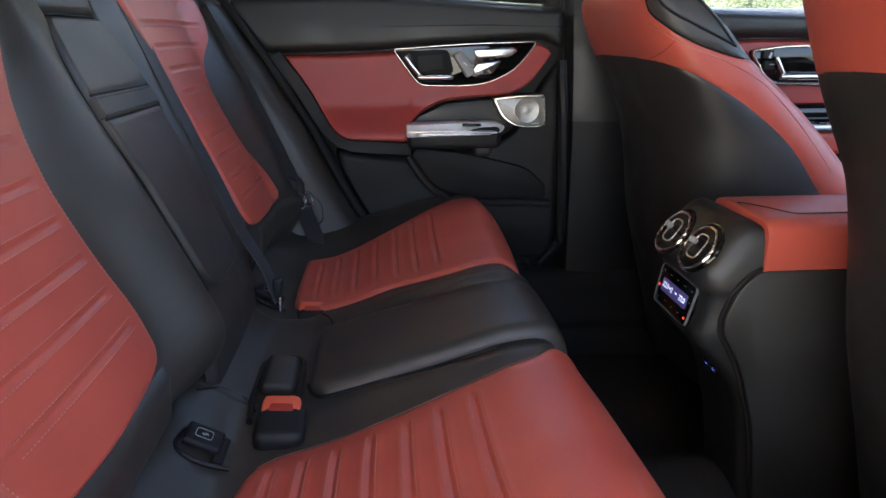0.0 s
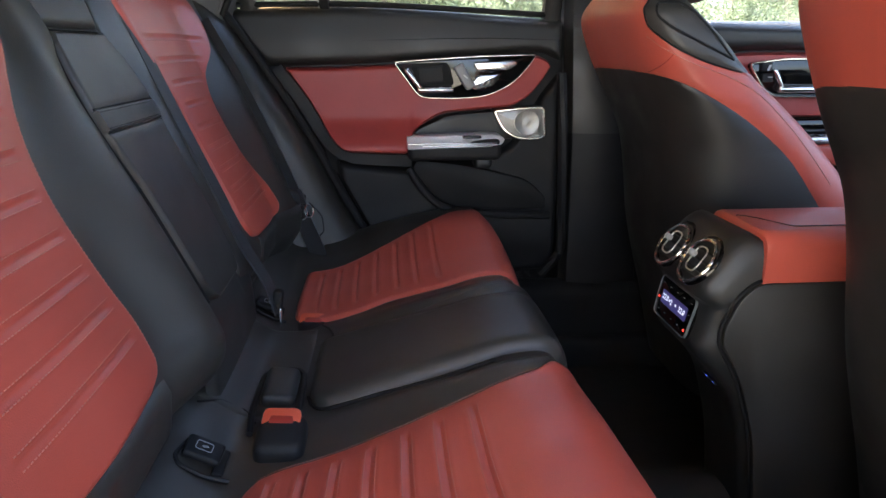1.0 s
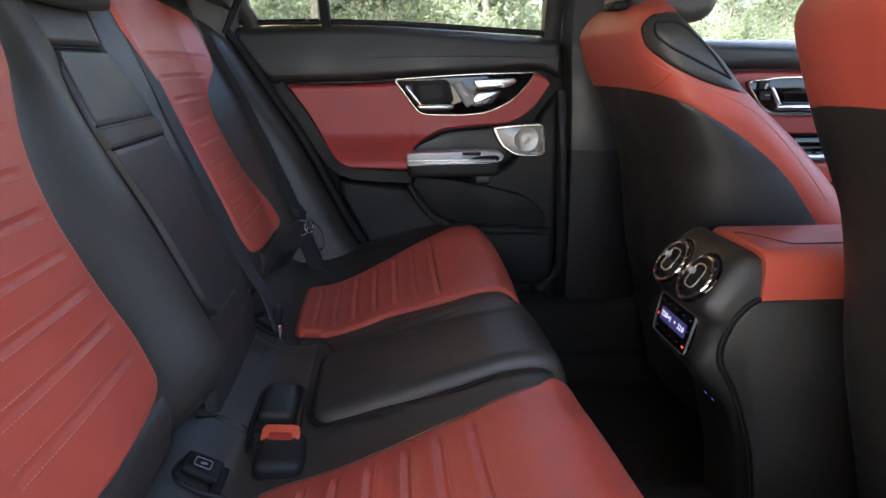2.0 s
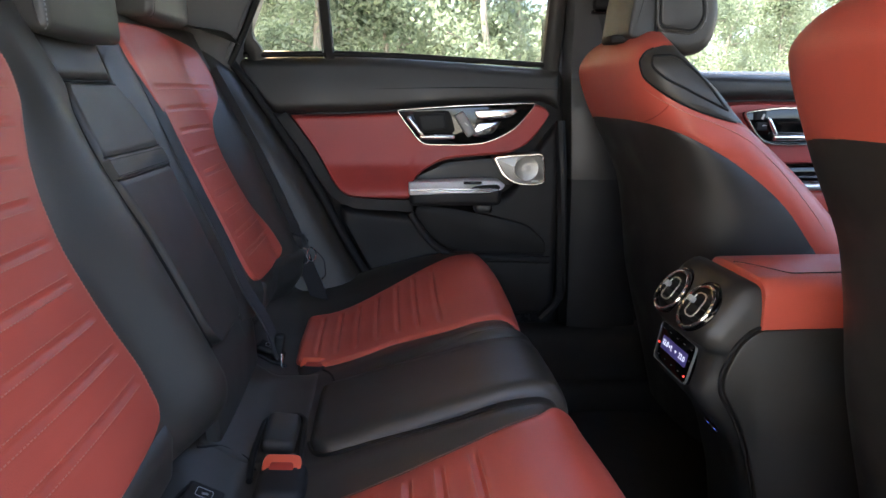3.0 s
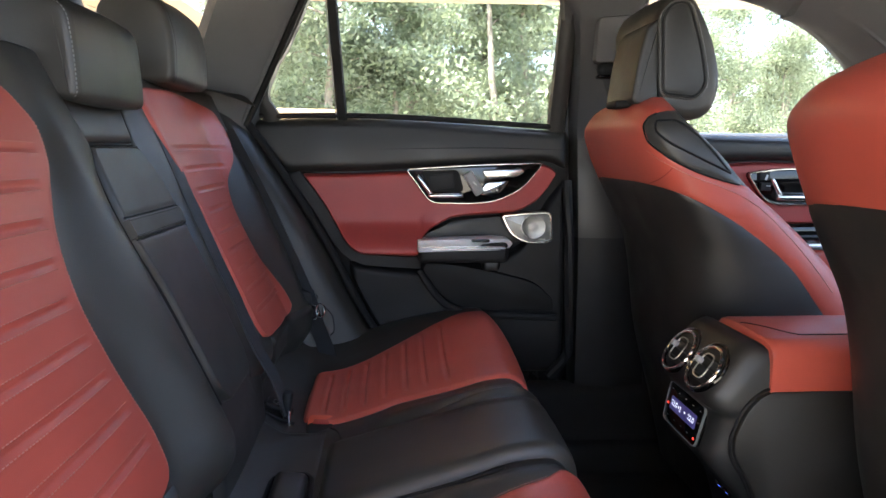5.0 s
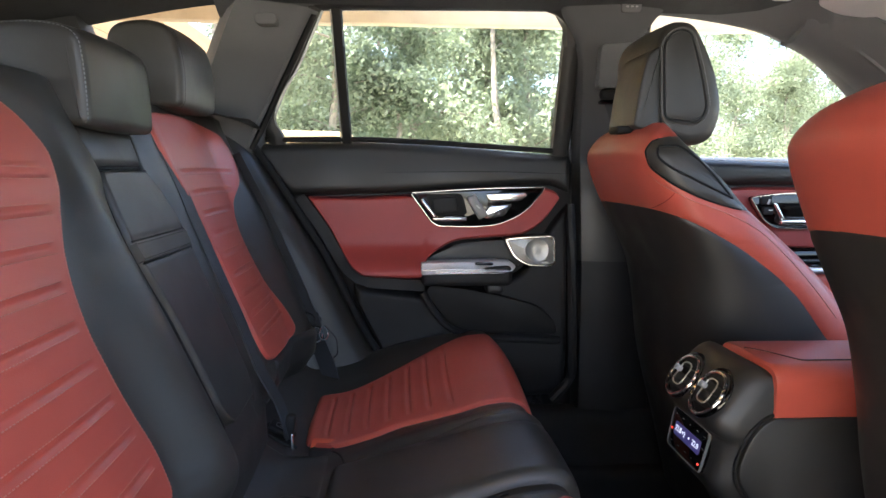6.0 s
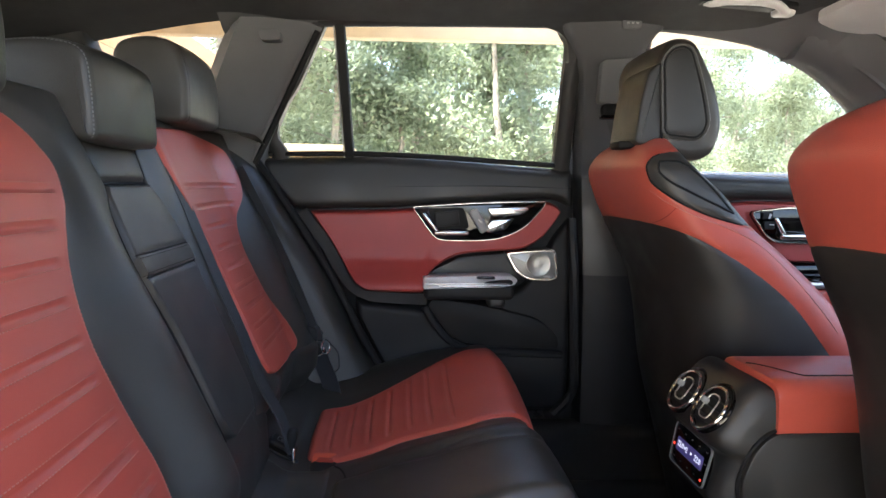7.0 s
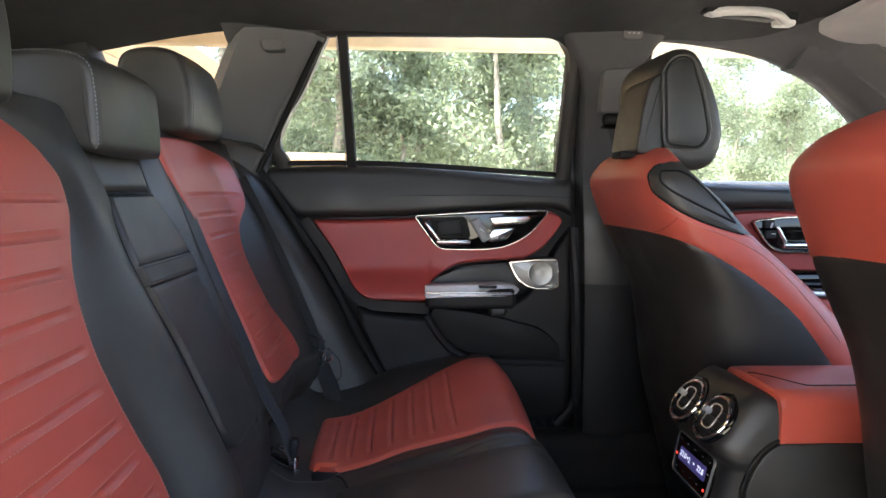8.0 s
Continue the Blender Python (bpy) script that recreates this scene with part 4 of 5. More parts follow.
def headrest(y, half, profile, label, thread, seams):
    ring = rounded(profile, 0.03, 6)
    x0, z0 = min(q.x for q in ring), min(q.y for q in ring)
    hr = thing("headrest", (x0 + 0.07, y, z0), label, "headrest", "rear headrests")
    part("pad", pillow(ring, y - half, y + half, 0.012, 0.004), BLACK, hr)
    st = []
    for dy, d in seams:
        line = [Vector((q.x, y - half + dy, q.y)) for q in inset(ring, d - 0.0004)]
        k = max(range(len(line)), key=lambda i: line[i].x - 3 * line[i].z)
        line = line[k:] + line[:k]
        if line[8].z < line[-8].z and line[8].x < line[-8].x:
            line = line[::-1]
        st.append(stitches(line[:int(len(line) * 0.62)], (0.5, -0.8, 0.3), 0.0009 if thread is PALETHREAD else 0.0005, 0.0055, 0.0036))
    part("stitching", join(*st), thread, hr, "pale seam stitching" if thread is PALETHREAD else "dark seam stitching")
    for dy in (-0.045, 0.045):
        part("post", tube([Vector((x0 + 0.07, y + dy, z0 + 0.06)), Vector((x0 + 0.065, y + dy, z0 - 0.05))], 0.006, 8), CHROME, hr)
    return hr


headrest(0.94, 0.112, [(-0.394, 0.074, 0.024), (-0.395, 0.135, 0.05), (-0.402, 0.196, 0.035), (-0.455, 0.206, 0.03), (-0.565, 0.196, 0.03), (-0.570, 0.128, 0.02), (-0.482, 0.126, 0.05), (-0.450, 0.104, 0.03), (-0.425, 0.075, 0.03)],
         "black leather middle headrest with pale stitching", PALETHREAD, ((0.004, 0.0036),))
headrest(1.31, 0.112, [(-0.396, 0.132, 0.018), (-0.394, 0.21, 0.05), (-0.412, 0.276, 0.04), (-0.46, 0.288, 0.04), (-0.525, 0.276, 0.04), (-0.530, 0.132, 0.02)],
         "black leather headrest over the far backrest", RUBBER, ((0.005, 0.0045), (0.016, -0.0005)))
headrest(0.57, 0.122, [(-0.418, 0.112, 0.02), (-0.416, 0.19, 0.05), (-0.430, 0.262, 0.04), (-0.46, 0.272, 0.04), (-0.53, 0.262, 0.04), (-0.535, 0.112, 0.02)],
         "black leather headrest over the near backrest", RUBBER, ((0.005, 0.0045),))

# ---- belts ----
belt = thing("seat_belt", (-0.22, 1.50, -0.45), "dark webbing seat belt with a black buckle tongue", "seat belt", "rear belts")
pts = path([(-0.379, 1.50, 0.055), (-0.340, 1.505, -0.025), (-0.310, 1.507, -0.088), (-0.260, 1.507, -0.205), (-0.214, 1.502, -0.315)], 20)
part("upper_webbing", ribbon(pts, lambda i: (0.75, -0.45, 0.35), 0.036), WEB, belt)
pts = path([(-0.214, 1.502, -0.315), (-0.196, 1.497, -0.38), (-0.172, 1.488, -0.44), (-0.155, 1.475, -0.50)], 14)
part("lower_webbing", ribbon(pts, lambda i: (0.85, -0.45, 0.28), 0.046), WEB, belt)
ton = part("tongue", box((-0.212, 1.497, -0.328), (0.050, 0.012, 0.028), 0.008, 3, (0, 25, 20)), PLASTIC, belt, "black belt tongue")
part("tongue_ring", join(tube([Vector((-0.196 + 0.012 * math.cos(a), 1.488, -0.362 + 0.018 * math.sin(a))) for a in np.linspace(0, 2 * math.pi, 14, endpoint=False)], 0.0022, 6, True), tube([Vector((-0.180 + 0.010 * math.cos(a), 1.486, -0.358 + 0.016 * math.sin(a))) for a in np.linspace(0, 2 * math.pi, 14, endpoint=False)], 0.0022, 6, True)), CHROME, ton, "small metal loops")
part("keeper_cord", tube(path([(-0.172, 1.484, -0.345), (-0.150, 1.482, -0.375), (-0.148, 1.482, -0.405), (-0.160, 1.484, -0.42)], 14), 0.0014, 6), RUBBER, belt)
cbelt = thing("middle_seat_belt", (-0.30, 1.12, -0.45), "dark webbing belt of the middle seat", "seat belt", "rear belts")
pts = path([back(z, v) + BN * 0.0025 for z, v in ((0.125, 0.175), (0.06, 0.190), (0.0, 0.190), (-0.08, 0.184), (-0.16, 0.184), (-0.25, 0.186), (-0.33, 0.180))] + [Vector((-0.215, 1.112, -0.40)), Vector((-0.200, 1.110, -0.455))], 50)
part("webbing", ribbon(pts, lambda i: (0.14, 0.97, 0.0), 0.036), WEB, cbelt)
part("tongue", box((-0.200, 1.112, -0.435), (0.018, 0.020, 0.045), 0.006, 3, (0, 10, 0)), PLASTIC, cbelt, "black belt tongue")
part("tongue_blade", box((-0.196, 1.112, -0.462), (0.004, 0.018, 0.03), 0.0015, 2), CHROME, cbelt)

# ---- front seats ----
REARX = curve((-0.80, 0.66), (-0.555, 0.600), (-0.36, 0.552), (-0.25, 0.540), (-0.18, 0.528), (-0.124, 0.506), (-0.05, 0.470), (0.0, 0.448), (0.06, 0.432), (0.095, 0.446), (0.12, 0.478), (0.132, 0.502))
FRONTX = curve((-0.80, 1.22), (-0.45, 1.07), (-0.26, 0.905), (-0.155, 0.798), (-0.10, 0.733), (-0.04, 0.656), (0.015, 0.602), (0.05, 0.562), (0.078, 0.535), (0.10, 0.522), (0.12, 0.514), (0.132, 0.508))
HALFV = curve((-0.80, 0.225), (-0.4, 0.235), (-0.1, 0.232), (0.0, 0.228), (0.05, 0.218), (0.085, 0.186), (0.11, 0.140), (0.125, 0.095), (0.132, 0.06))
RED_LOW = curve((0.40, -0.024), (0.43, -0.030), (0.50, -0.053), (0.58, -0.092), (0.645, -0.133), (0.712, -0.188), (0.78, -0.272), (0.90, -0.42), (1.15, -0.70))
WING_EDGE = curve((-0.12, 0.90), (-0.06, 0.72), (-0.045, 0.640), (-0.036, 0.590), (-0.016, 0.525), (0.008, 0.480), (0.038, 0.452), (0.060, 0.447), (0.076, 0.455), (0.086, 0.475), (0.093, 0.54))


def seat_point(z, t):
    """A point of the front backrest at height z and angle t: x to the front, v across."""
    a, b, half = REARX(z), FRONTX(z), HALFV(z)
    c, s = math.cos(t), math.sin(t)
    x = (a + b) / 2 + (b - a) / 2 * math.copysign(abs(c) ** 0.58, c)
    v = half * math.copysign(abs(s) ** 0.60, s)
    if c > 0:
        x -= 0.10 * step(0.19, 0.05, abs(v)) * step(0.10, -0.1, z) * c
    return x, v, z


def zone(x, v, z):
    if z < RED_LOW(x):
        return "shell"
    return "wing" if v < 0 and -0.10 < z < 0.09 and x > WING_EDGE(z) else "red"


def front_seat(y0, label, dx):
    st = thing("front_car_seat", (0.80, y0, FLOOR), label, "car seat", "front seats")
    n, rows = 120, 200
    zs = [-0.70 + 0.832 * (i / (rows - 1)) for i in range(rows)]
    pts = [[seat_point(z, 2 * math.pi * (j + 0.5) / n) for j in range(n)] for z in zs]
    kind, uses = {}, {}
    for i in range(rows - 1):
        for j in range(n):
            q = ((i, j), (i, (j + 1) % n), (i + 1, (j + 1) % n), (i + 1, j))
            k = zone(*[sum(pts[a][b][d] for a, b in q) / 4 for d in range(3)])
            k = "red" if k == "wing" and dx > 0 else k
            kind[q] = k
            for p in q:
                uses.setdefault(p, set()).add(k)
    for (i, j), ks in uses.items():
        if len(ks) < 2:
            continue
        x, v, z = pts[i][j]
        if "shell" in ks:
            slope = (RED_LOW(x + 0.002) - RED_LOW(x - 0.002)) / 0.004
            f = z - RED_LOW(x)
            g = 1 + slope * slope
            x, z = x + f * slope / g, z - f / g
        else:
            slope = (WING_EDGE(z + 0.002) - WING_EDGE(z - 0.002)) / 0.004
            f = x - WING_EDGE(z)
            g = 1 + slope * slope
            x, z = x - f / g, z + f * slope / g
        pts[i][j] = (x, v * 0.988, z)
    made = {}
    for k in ("shell", "red", "wing"):
        bm, vm = bmesh.new(), {}
        for q, kk in kind.items():
            if kk != k:
                continue
            for p in q:
                if p not in vm:
                    x, v, z = pts[p[0]][p[1]]
                    vm[p] = bm.verts.new((x + dx + (0.010 * step(-0.12, 0.0, z) if dx > 0 else 0), y0 + v, z))
            bm.faces.new([vm[p] for p in q])
        if k == "red":
            bm.faces.new([vm[(rows - 1, j)] for j in range(n)])
        made[k] = bm
    part("back_shell", made["shell"], SOFT, st, "black rear shell of the seat")
    cover = part("red_cover", made["red"], RED, st, "red leather shoulder cover")
    if dx < 0:
        part("side_wing", made["wing"], BLACK, st, "black leather side wing")
    part("seat_base", join(box((0.98, y0, -0.62), (0.52, 0.46, 0.16), 0.06, 4), box((0.98, y0, -0.76), (0.40, 0.40, 0.14), 0.02)), BLACK, st, "black leather seat cushion and base")
    return st, cover


far_seat, far_cover = front_seat(1.31, "black and red leather front passenger seat", -0.010)
near_seat, near_cover = front_seat(0.57, "black and red leather driver seat", 0.020)


def wing(x, z, out=0.0):
    """A point on the inner side of the far seat."""
    a, b = REARX(z), FRONTX(z)
    c = min(max((x - (a + b) / 2) / ((b - a) / 2), -1), 1)
    c = math.copysign(abs(c) ** (1 / 0.58), c)
    s = math.sqrt(max(0, 1 - c * c))
    return Vector((x - 0.010, 1.31 - HALFV(z) * s ** 0.60 - out, z))


WING_LINE = curve((0.44, 0.030), (0.455, 0.018), (0.472, 0.001), (0.515, -0.023), (0.58, -0.046), (0.64, -0.075), (0.70, -0.125), (0.76, -0.188), (0.82, -0.262))
seam = [wing(x, z, 0.001) for x, z in [(x, WING_LINE(x)) for x in np.linspace(0.455, 0.80, 80)]]
part("stitching", stitches(seam, (0, -1, 0), 0.0010, 0.0058, 0.0040), THREAD, far_cover, "dark red seam stitching")
part("cross_seam", tube([wing(x, z, 0.0004) for x, z in zip(np.linspace(0.490, 0.474, 10), np.linspace(-0.010, -0.042, 10))], 0.0010, 6), DEEPRED, far_cover)
part("wing_seam", tube([wing(WING_EDGE(z) - 0.001, z, 0.0003) for z in np.linspace(0.084, -0.040, 50)], 0.0016, 6), RUBBER, far_cover)
oval = path([Vector((x, 0, z)) for x, z in ((0.593, -0.020), (0.572, -0.011), (0.519, 0.013), (0.474, 0.037), (0.459, 0.056), (0.463, 0.070), (0.491, 0.071), (0.527, 0.049), (0.556, 0.021), (0.580, -0.006), (0.593, -0.020))], 50)
part("wing_pad_seam", tube([wing(p.x, p.z, 0.0006) for p in oval], 0.0022, 6), RUBBER, far_seat, "sewn oval on the side wing")
# ---- front headrest ----
fh = thing("front_headrest", (0.54, 1.31, 0.10), "black leather front headrest with a rear housing", "headrest")


pad_ring = rounded([(0.474, 0.262, 0.02), (0.494, 0.305, 0.03), (0.545, 0.306, 0.04), (0.590, 0.225, 0.06), (0.610, 0.140, 0.04), (0.588, 0.080, 0.035), (0.530, 0.074, 0.02), (0.488, 0.092, 0.02)], 0.03, 6)
part("pad", pillow(pad_ring, 1.185, 1.435, 0.022, 0.003), BLACK, fh)
ring = rounded([(0.486, 0.262, 0.012), (0.505, 0.284, 0.02), (0.532, 0.284, 0.02), (0.556, 0.215, 0.05), (0.571, 0.145, 0.02), (0.556, 0.120, 0.015), (0.494, 0.126, 0.012)], 0.02, 6)
part("side_inset", prism(ring, lambda a, b, d: Vector((a, 1.185 + d, b)), -0.0012, 0.02, 0.004), SOFT, fh, "sunk side panel of the headrest")
part("side_seam", tube([Vector((p.x, 1.1852, p.y)) for p in inset(ring, -0.002)], 0.0022, 6, True), RUBBER, fh)
part("side_piping", tube([Vector((p.x, 1.1862, p.y)) for p in inset(ring, -0.007)], 0.0032, 6, True), BLACK, fh)
housing = rounded([(0.486, 0.262, 0.012), (0.460, 0.247, 0.02), (0.446, 0.195, 0.03), (0.435, 0.108, 0.012), (0.488, 0.098, 0.012)], 0.01, 6)
part("rear_housing", pillow(housing, 1.190, 1.345, 0.006), SOFT, fh, "dark plastic rear housing")
part("housing_gap", tube([Vector((0.4865 - 0.004 * (z - 0.18), 1.1885, z)) for z in np.linspace(0.104, 0.258, 12)], 0.0022, 6), RUBBER, fh)
part("post_collar", box((0.440, 1.25, 0.106), (0.050, 0.06, 0.014), 0.005), RUBBER, fh, "black post collar")
part("post", tube([Vector((0.50, 1.25, 0.14)), Vector((0.51, 1.25, 0.06))], 0.007), CHROME, fh)
part("post", tube([Vector((0.50, 1.37, 0.14)), Vector((0.51, 1.37, 0.06))], 0.007), CHROME, fh)

# front belt running from the pillar
fb = thing("front_seat_belt", (0.53, 1.53, 0.0), "dark webbing front seat belt", "seat belt")
part("webbing", ribbon(path([(0.512, 1.556, 0.20), (0.535, 1.54, 0.12), (0.562, 1.52, 0.03), (0.60, 1.51, -0.10)], 24), lambda i: (0.9, -0.4, 0.1), 0.044), WEB, fb)

# ---- centre console ----
con = thing("centre_console", (0.7, YC, FLOOR), "black centre console with a red leather lid", "console")
prof = path([(0.62, 0, -0.290), (0.56, 0, -0.282), (0.533, 0, -0.262), (0.518, 0, -0.257), (0.500, 0, -0.264), (0.480, 0, -0.286), (0.462, 0, -0.312), (0.450, 0, -0.334), (0.451, 0, -0.352), (0.463, 0, -0.366), (0.462, 0, -0.395), (0.455, 0, -0.430), (0.460, 0, -0.446), (0.487, 0, -0.475), (0.528, 0, -0.525), (0.548, 0, -0.585), (0.565, 0, -0.66), (0.58, 0, -0.80)], 80)
half_w = curve((-0.80, 0.075), (-0.58, 0.086), (-0.45, 0.093), (-0.30, 0.100), (-0.25, 0.097))
rows = []
for p in prof:
    h = half_w(p.z)
    row = []
    for t in np.linspace(-1, 1, 25):
        e = 1 - abs(t)
        k = 1 - math.sqrt(max(0, 1 - (1 - min(e / 0.42, 1)) ** 2))
        row.append(Vector((p.x + 0.030 * k, YC + h * math.copysign(abs(t) ** 0.8, t), p.z - 0.022 * k * step(-0.40, -0.27, p.z))))
    rows.append([Vector((1.25, row[0].y, p.z if p.z < -0.3 else -0.33)), Vector((0.60 + 0.5 * max(0, -0.55 - p.z), row[0].y, min(p.z, -0.285)))] + row + [Vector((0.60 + 0.5 * max(0, -0.55 - p.z), row[-1].y, min(p.z, -0.285))), Vector((1.25, row[-1].y, p.z if p.z < -0.3 else -0.33))])
part("console_body", grid(rows), SOFT, con)
# side panel
sidep = rounded([(0.529, -0.325, 0.015), (1.20, -0.325), (1.20, -0.80), (0.60, -0.80), (0.562, -0.585, 0.05), (0.524, -0.480, 0.04), (0.488, -0.422, 0.02), (0.487, -0.395, 0.02), (0.503, -0.350, 0.03)], 0.02, 6)
part("side_panel", prism(sidep, lambda a, b, d: Vector((a, YC - half_w(b) + d, b)), -0.007, 0.03, 0.004), SOFT, con, "black padded console side")
part("panel_groove", tube([Vector((q.x, YC - half_w(q.y) - 0.001, q.y)) for q in inset(sidep, -0.004)], 0.0028, 6, True), RUBBER, con)
# lid
section = [(-0.103, -0.326), (-0.1045, -0.322), (-0.1045, -0.290)]
section += [(-0.0805 - 0.024 * math.cos(q), -0.276 + 0.026 * math.sin(q)) for q in np.linspace(0.1, math.pi / 2, 8)]
section += [(y, -0.250 + 0.003 * (1 - (y / 0.08) ** 2)) for y in np.linspace(-0.070, 0, 6)]
section += [(-y * 0.5, z) for y, z in section[-2::-1]]
rows = []
for k, x in enumerate([0.5335, 0.533, 0.534, 0.537, 0.545] + spread(0.560, 1.20, 24, 0.2)):
    drop = (0.040, 0.012, 0.005, 0.0015, 0.0)[min(k, 4)]
    rows.append([Vector((x - 0.006 * step(0.105, 0.05, abs(y)) * step(0.70, 0.54, x), YC + y * (1 - 0.10 * drop / 0.012 if k < 2 else 1), max(z - drop, -0.326))) for y, z in section])
lid = part("lid", grid(rows), RED, con, "red leather armrest lid")
lid_top = lambda y: float(np.interp(y - YC, [q[0] for q in section[3:16]], [q[1] for q in section[3:16]])) + 0.0006
seam = [Vector((x, y, lid_top(y))) for x, y in [(x, YC - 0.078 + 0.062 * step(0.59, 0.530, x) ** 0.8) for x in np.linspace(0.532, 1.15, 90)]]
part("stitching", stitches(seam, (0, 0, 1), 0.0009, 0.0055, 0.0038), THREAD, lid)
part("seam_line", tube([p + Vector((0, 0.004, 0.0003)) for p in seam], 0.0012, 6), RUBBER, lid)


def vent_ring(c, r, tube_r, tilt, n=36):
    m = pose(*c, 0, tilt, 0)
    return [m @ Vector((0, r * math.cos(a), r * math.sin(a))) for a in np.linspace(0, 2 * math.pi, n, endpoint=False)]


# round vents
for y in (YC - 0.044, YC + 0.044):
    c = Vector((0.466, y, -0.307))
    tilt = 35
    v = part("air_vent", tube(vent_ring(c + Vector((-0.004, 0, 0)), 0.036, 0.004, tilt), 0.0030, 8, True), CHROME, con, "round air vent with a satin chrome ring")
    m = pose(*c, 0, tilt, 0)
    bm = bmesh.new()
    bmesh.ops.create_cone(bm, cap_ends=True, segments=32, radius1=0.0345, radius2=0.0345, depth=0.012)
    bm.transform(m @ pose(0.006, 0, 0, 0, 90, 0))
    part("vent_well", bm, RUBBER, v, "black vent interior")
    part("inner_ring", tube([m @ Vector((-0.006, q.x, q.y)) for q in rounded([(-0.015, -0.020), (0.015, -0.020), (0.015, 0.020), (-0.015, 0.020)], 0.012, 6)], 0.0013, 6, True), DULL, v, "thin metal inner ring")
    part("knob", box(m @ Vector((-0.012, 0.009, 0.004)), (0.012, 0.010, 0.010), 0.003, 3, (0, tilt, 0)), GREY, v, "grey vent adjuster knob")
    for k in (-1, 0, 1):
        part("slat", box(m @ Vector((-0.003, 0, 0.014 * k)), (0.008, 0.062 - 0.010 * abs(k), 0.0016), 0.0006, 1, (0, tilt + 20, 0)), PLASTIC, v)
    part("outer_collar", tube(vent_ring(c + Vector((0.002, 0, 0)), 0.0405, 0.003, tilt), 0.0032, 8, True), GLOSS, v, "black vent collar")

# climate panel
pm = pose(0.4600, YC, -0.398, 0, 12, 0)


def on_panel(a, b, d):
    return pm @ Vector((d, a, b))


po = rounded([(-0.064, 0.034), (0.064, 0.034), (0.060, -0.034), (-0.060, -0.034)], 0.012, 5)
cp = part("climate_panel", prism(po, on_panel, -0.0055, 0.03, 0.002), GLOSS, con, "glossy black rear climate panel")
part("panel_frame", frame_ring(po, on_panel, -0.0072, -0.003, 0.0020, 0.0008), PILLAR, cp, "thin metal frame")
part("display", prism(rounded([(-0.045, 0.012), (0.045, 0.012), (0.045, -0.010), (-0.045, -0.010)], 0.003, 3), on_panel, -0.0068, -0.004, 0.0004), SCREEN, cp, "lit blue violet display")


def digits(text, a, b, size):
    cu = bpy.data.curves.new("digits", "FONT")
    cu.body, cu.size, cu.extrude, cu.align_x, cu.align_y = text, size, 0.0002, "CENTER", "CENTER"
    tmp = bpy.data.objects.new("digits", cu)
    dg = bpy.context.evaluated_depsgraph_get()
    scene.collection.objects.link(tmp)
    dg.update()
    me = bpy.data.meshes.new_from_object(tmp.evaluated_get(dg))
    bm = bmesh.new()
    bm.from_mesh(me)
    bpy.data.objects.remove(tmp)
    bm.transform(pm @ Matrix.Translation((-0.0072, a, b)) @ Matrix(((0, 0, -1, 0), (-1, 0, 0, 0), (0, 1, 0, 0), (0, 0, 0, 1))))
    return part("display_digits", bm, DIGIT, cp, "white display figures", smooth=False)


digits("22.0", 0.030, 0.002, 0.0125)
digits("2", 0.008, 0.001, 0.0125)
digits("22.0", -0.030, 0.001, 0.0125)
part("fan_mark", box(on_panel(-0.008, 0.002, -0.0071), (0.0006, 0.004, 0.004), 0.0002, 1), DIGIT, cp)
part("fan_mark", box(on_panel(0.014, 0.002, -0.0071), (0.0006, 0.004, 0.004), 0.0002, 1), DIGIT, cp)
for a, b in ((0.054, -0.004), (-0.050, -0.022)):
    part("indicator", box(on_panel(a, b, -0.0060), (0.001, 0.0042, 0.0034), 0.0004, 1, (0, 12, 0)), REDLED, cp, "small red indicator lamp")
for a, b in ((0.05, 0.022), (0.025, 0.022), (0.0, 0.022), (-0.025, 0.022), (-0.05, 0.022), (0.045, -0.022), (0.02, -0.022), (-0.005, -0.022), (-0.028, -0.022), (-0.052, 0.004)):
    part("key_mark", box(on_panel(a, b, -0.0058), (0.0008, 0.0050, 0.0010), 0.0003, 1, (0, 12, 0)), GREY, cp)
# usb sockets
for dy in (0.012, -0.012):
    us = part("usb_socket", box((0.527, YC - 0.008 + dy, -0.524), (0.006, 0.016, 0.010), 0.002, 2, (0, -32, 0)), GLOSS, con, "small black usb socket")
    part("usb_glow", box((0.5238, YC - 0.008 + dy - 0.004, -0.5245), (0.001, 0.006, 0.002), 0.0004, 1, (0, -32, 0)), BLUELED, us, "blue socket light")

# ---- roof fittings ----
gh = thing("grab_handle", (0.80, 1.47, 0.42), "pale grey roof grab handle", "grab handle")
part("grip", tube(path([(0.665, 1.425, 0.440), (0.675, 1.400, 0.428), (0.70, 1.388, 0.430), (0.76, 1.384, 0.430), (0.81, 1.386, 0.424), (0.835, 1.395, 0.412), (0.85, 1.425, 0.424)], 40), 0.010, 10), PALE, gh)
part("mount", box((0.680, 1.408, 0.432), (0.045, 0.03, 0.016), 0.007), PALE, gh)
part("mount", box((0.838, 1.408, 0.414), (0.045, 0.03, 0.020), 0.007), PALE, gh)
# Lining is not hollowed; this black block supplies the hollow's shade.
part("recess", box((0.758, 1.412, 0.431), (0.22, 0.045, 0.02), 0.009, 3, (0, 4, 0)), RUBBER, gh, "black block standing for the shaded recess behind the grip")
vs = thing("sun_visor", (1.10, 1.25, 0.43), "light grey fabric sun visor", "sun visor")
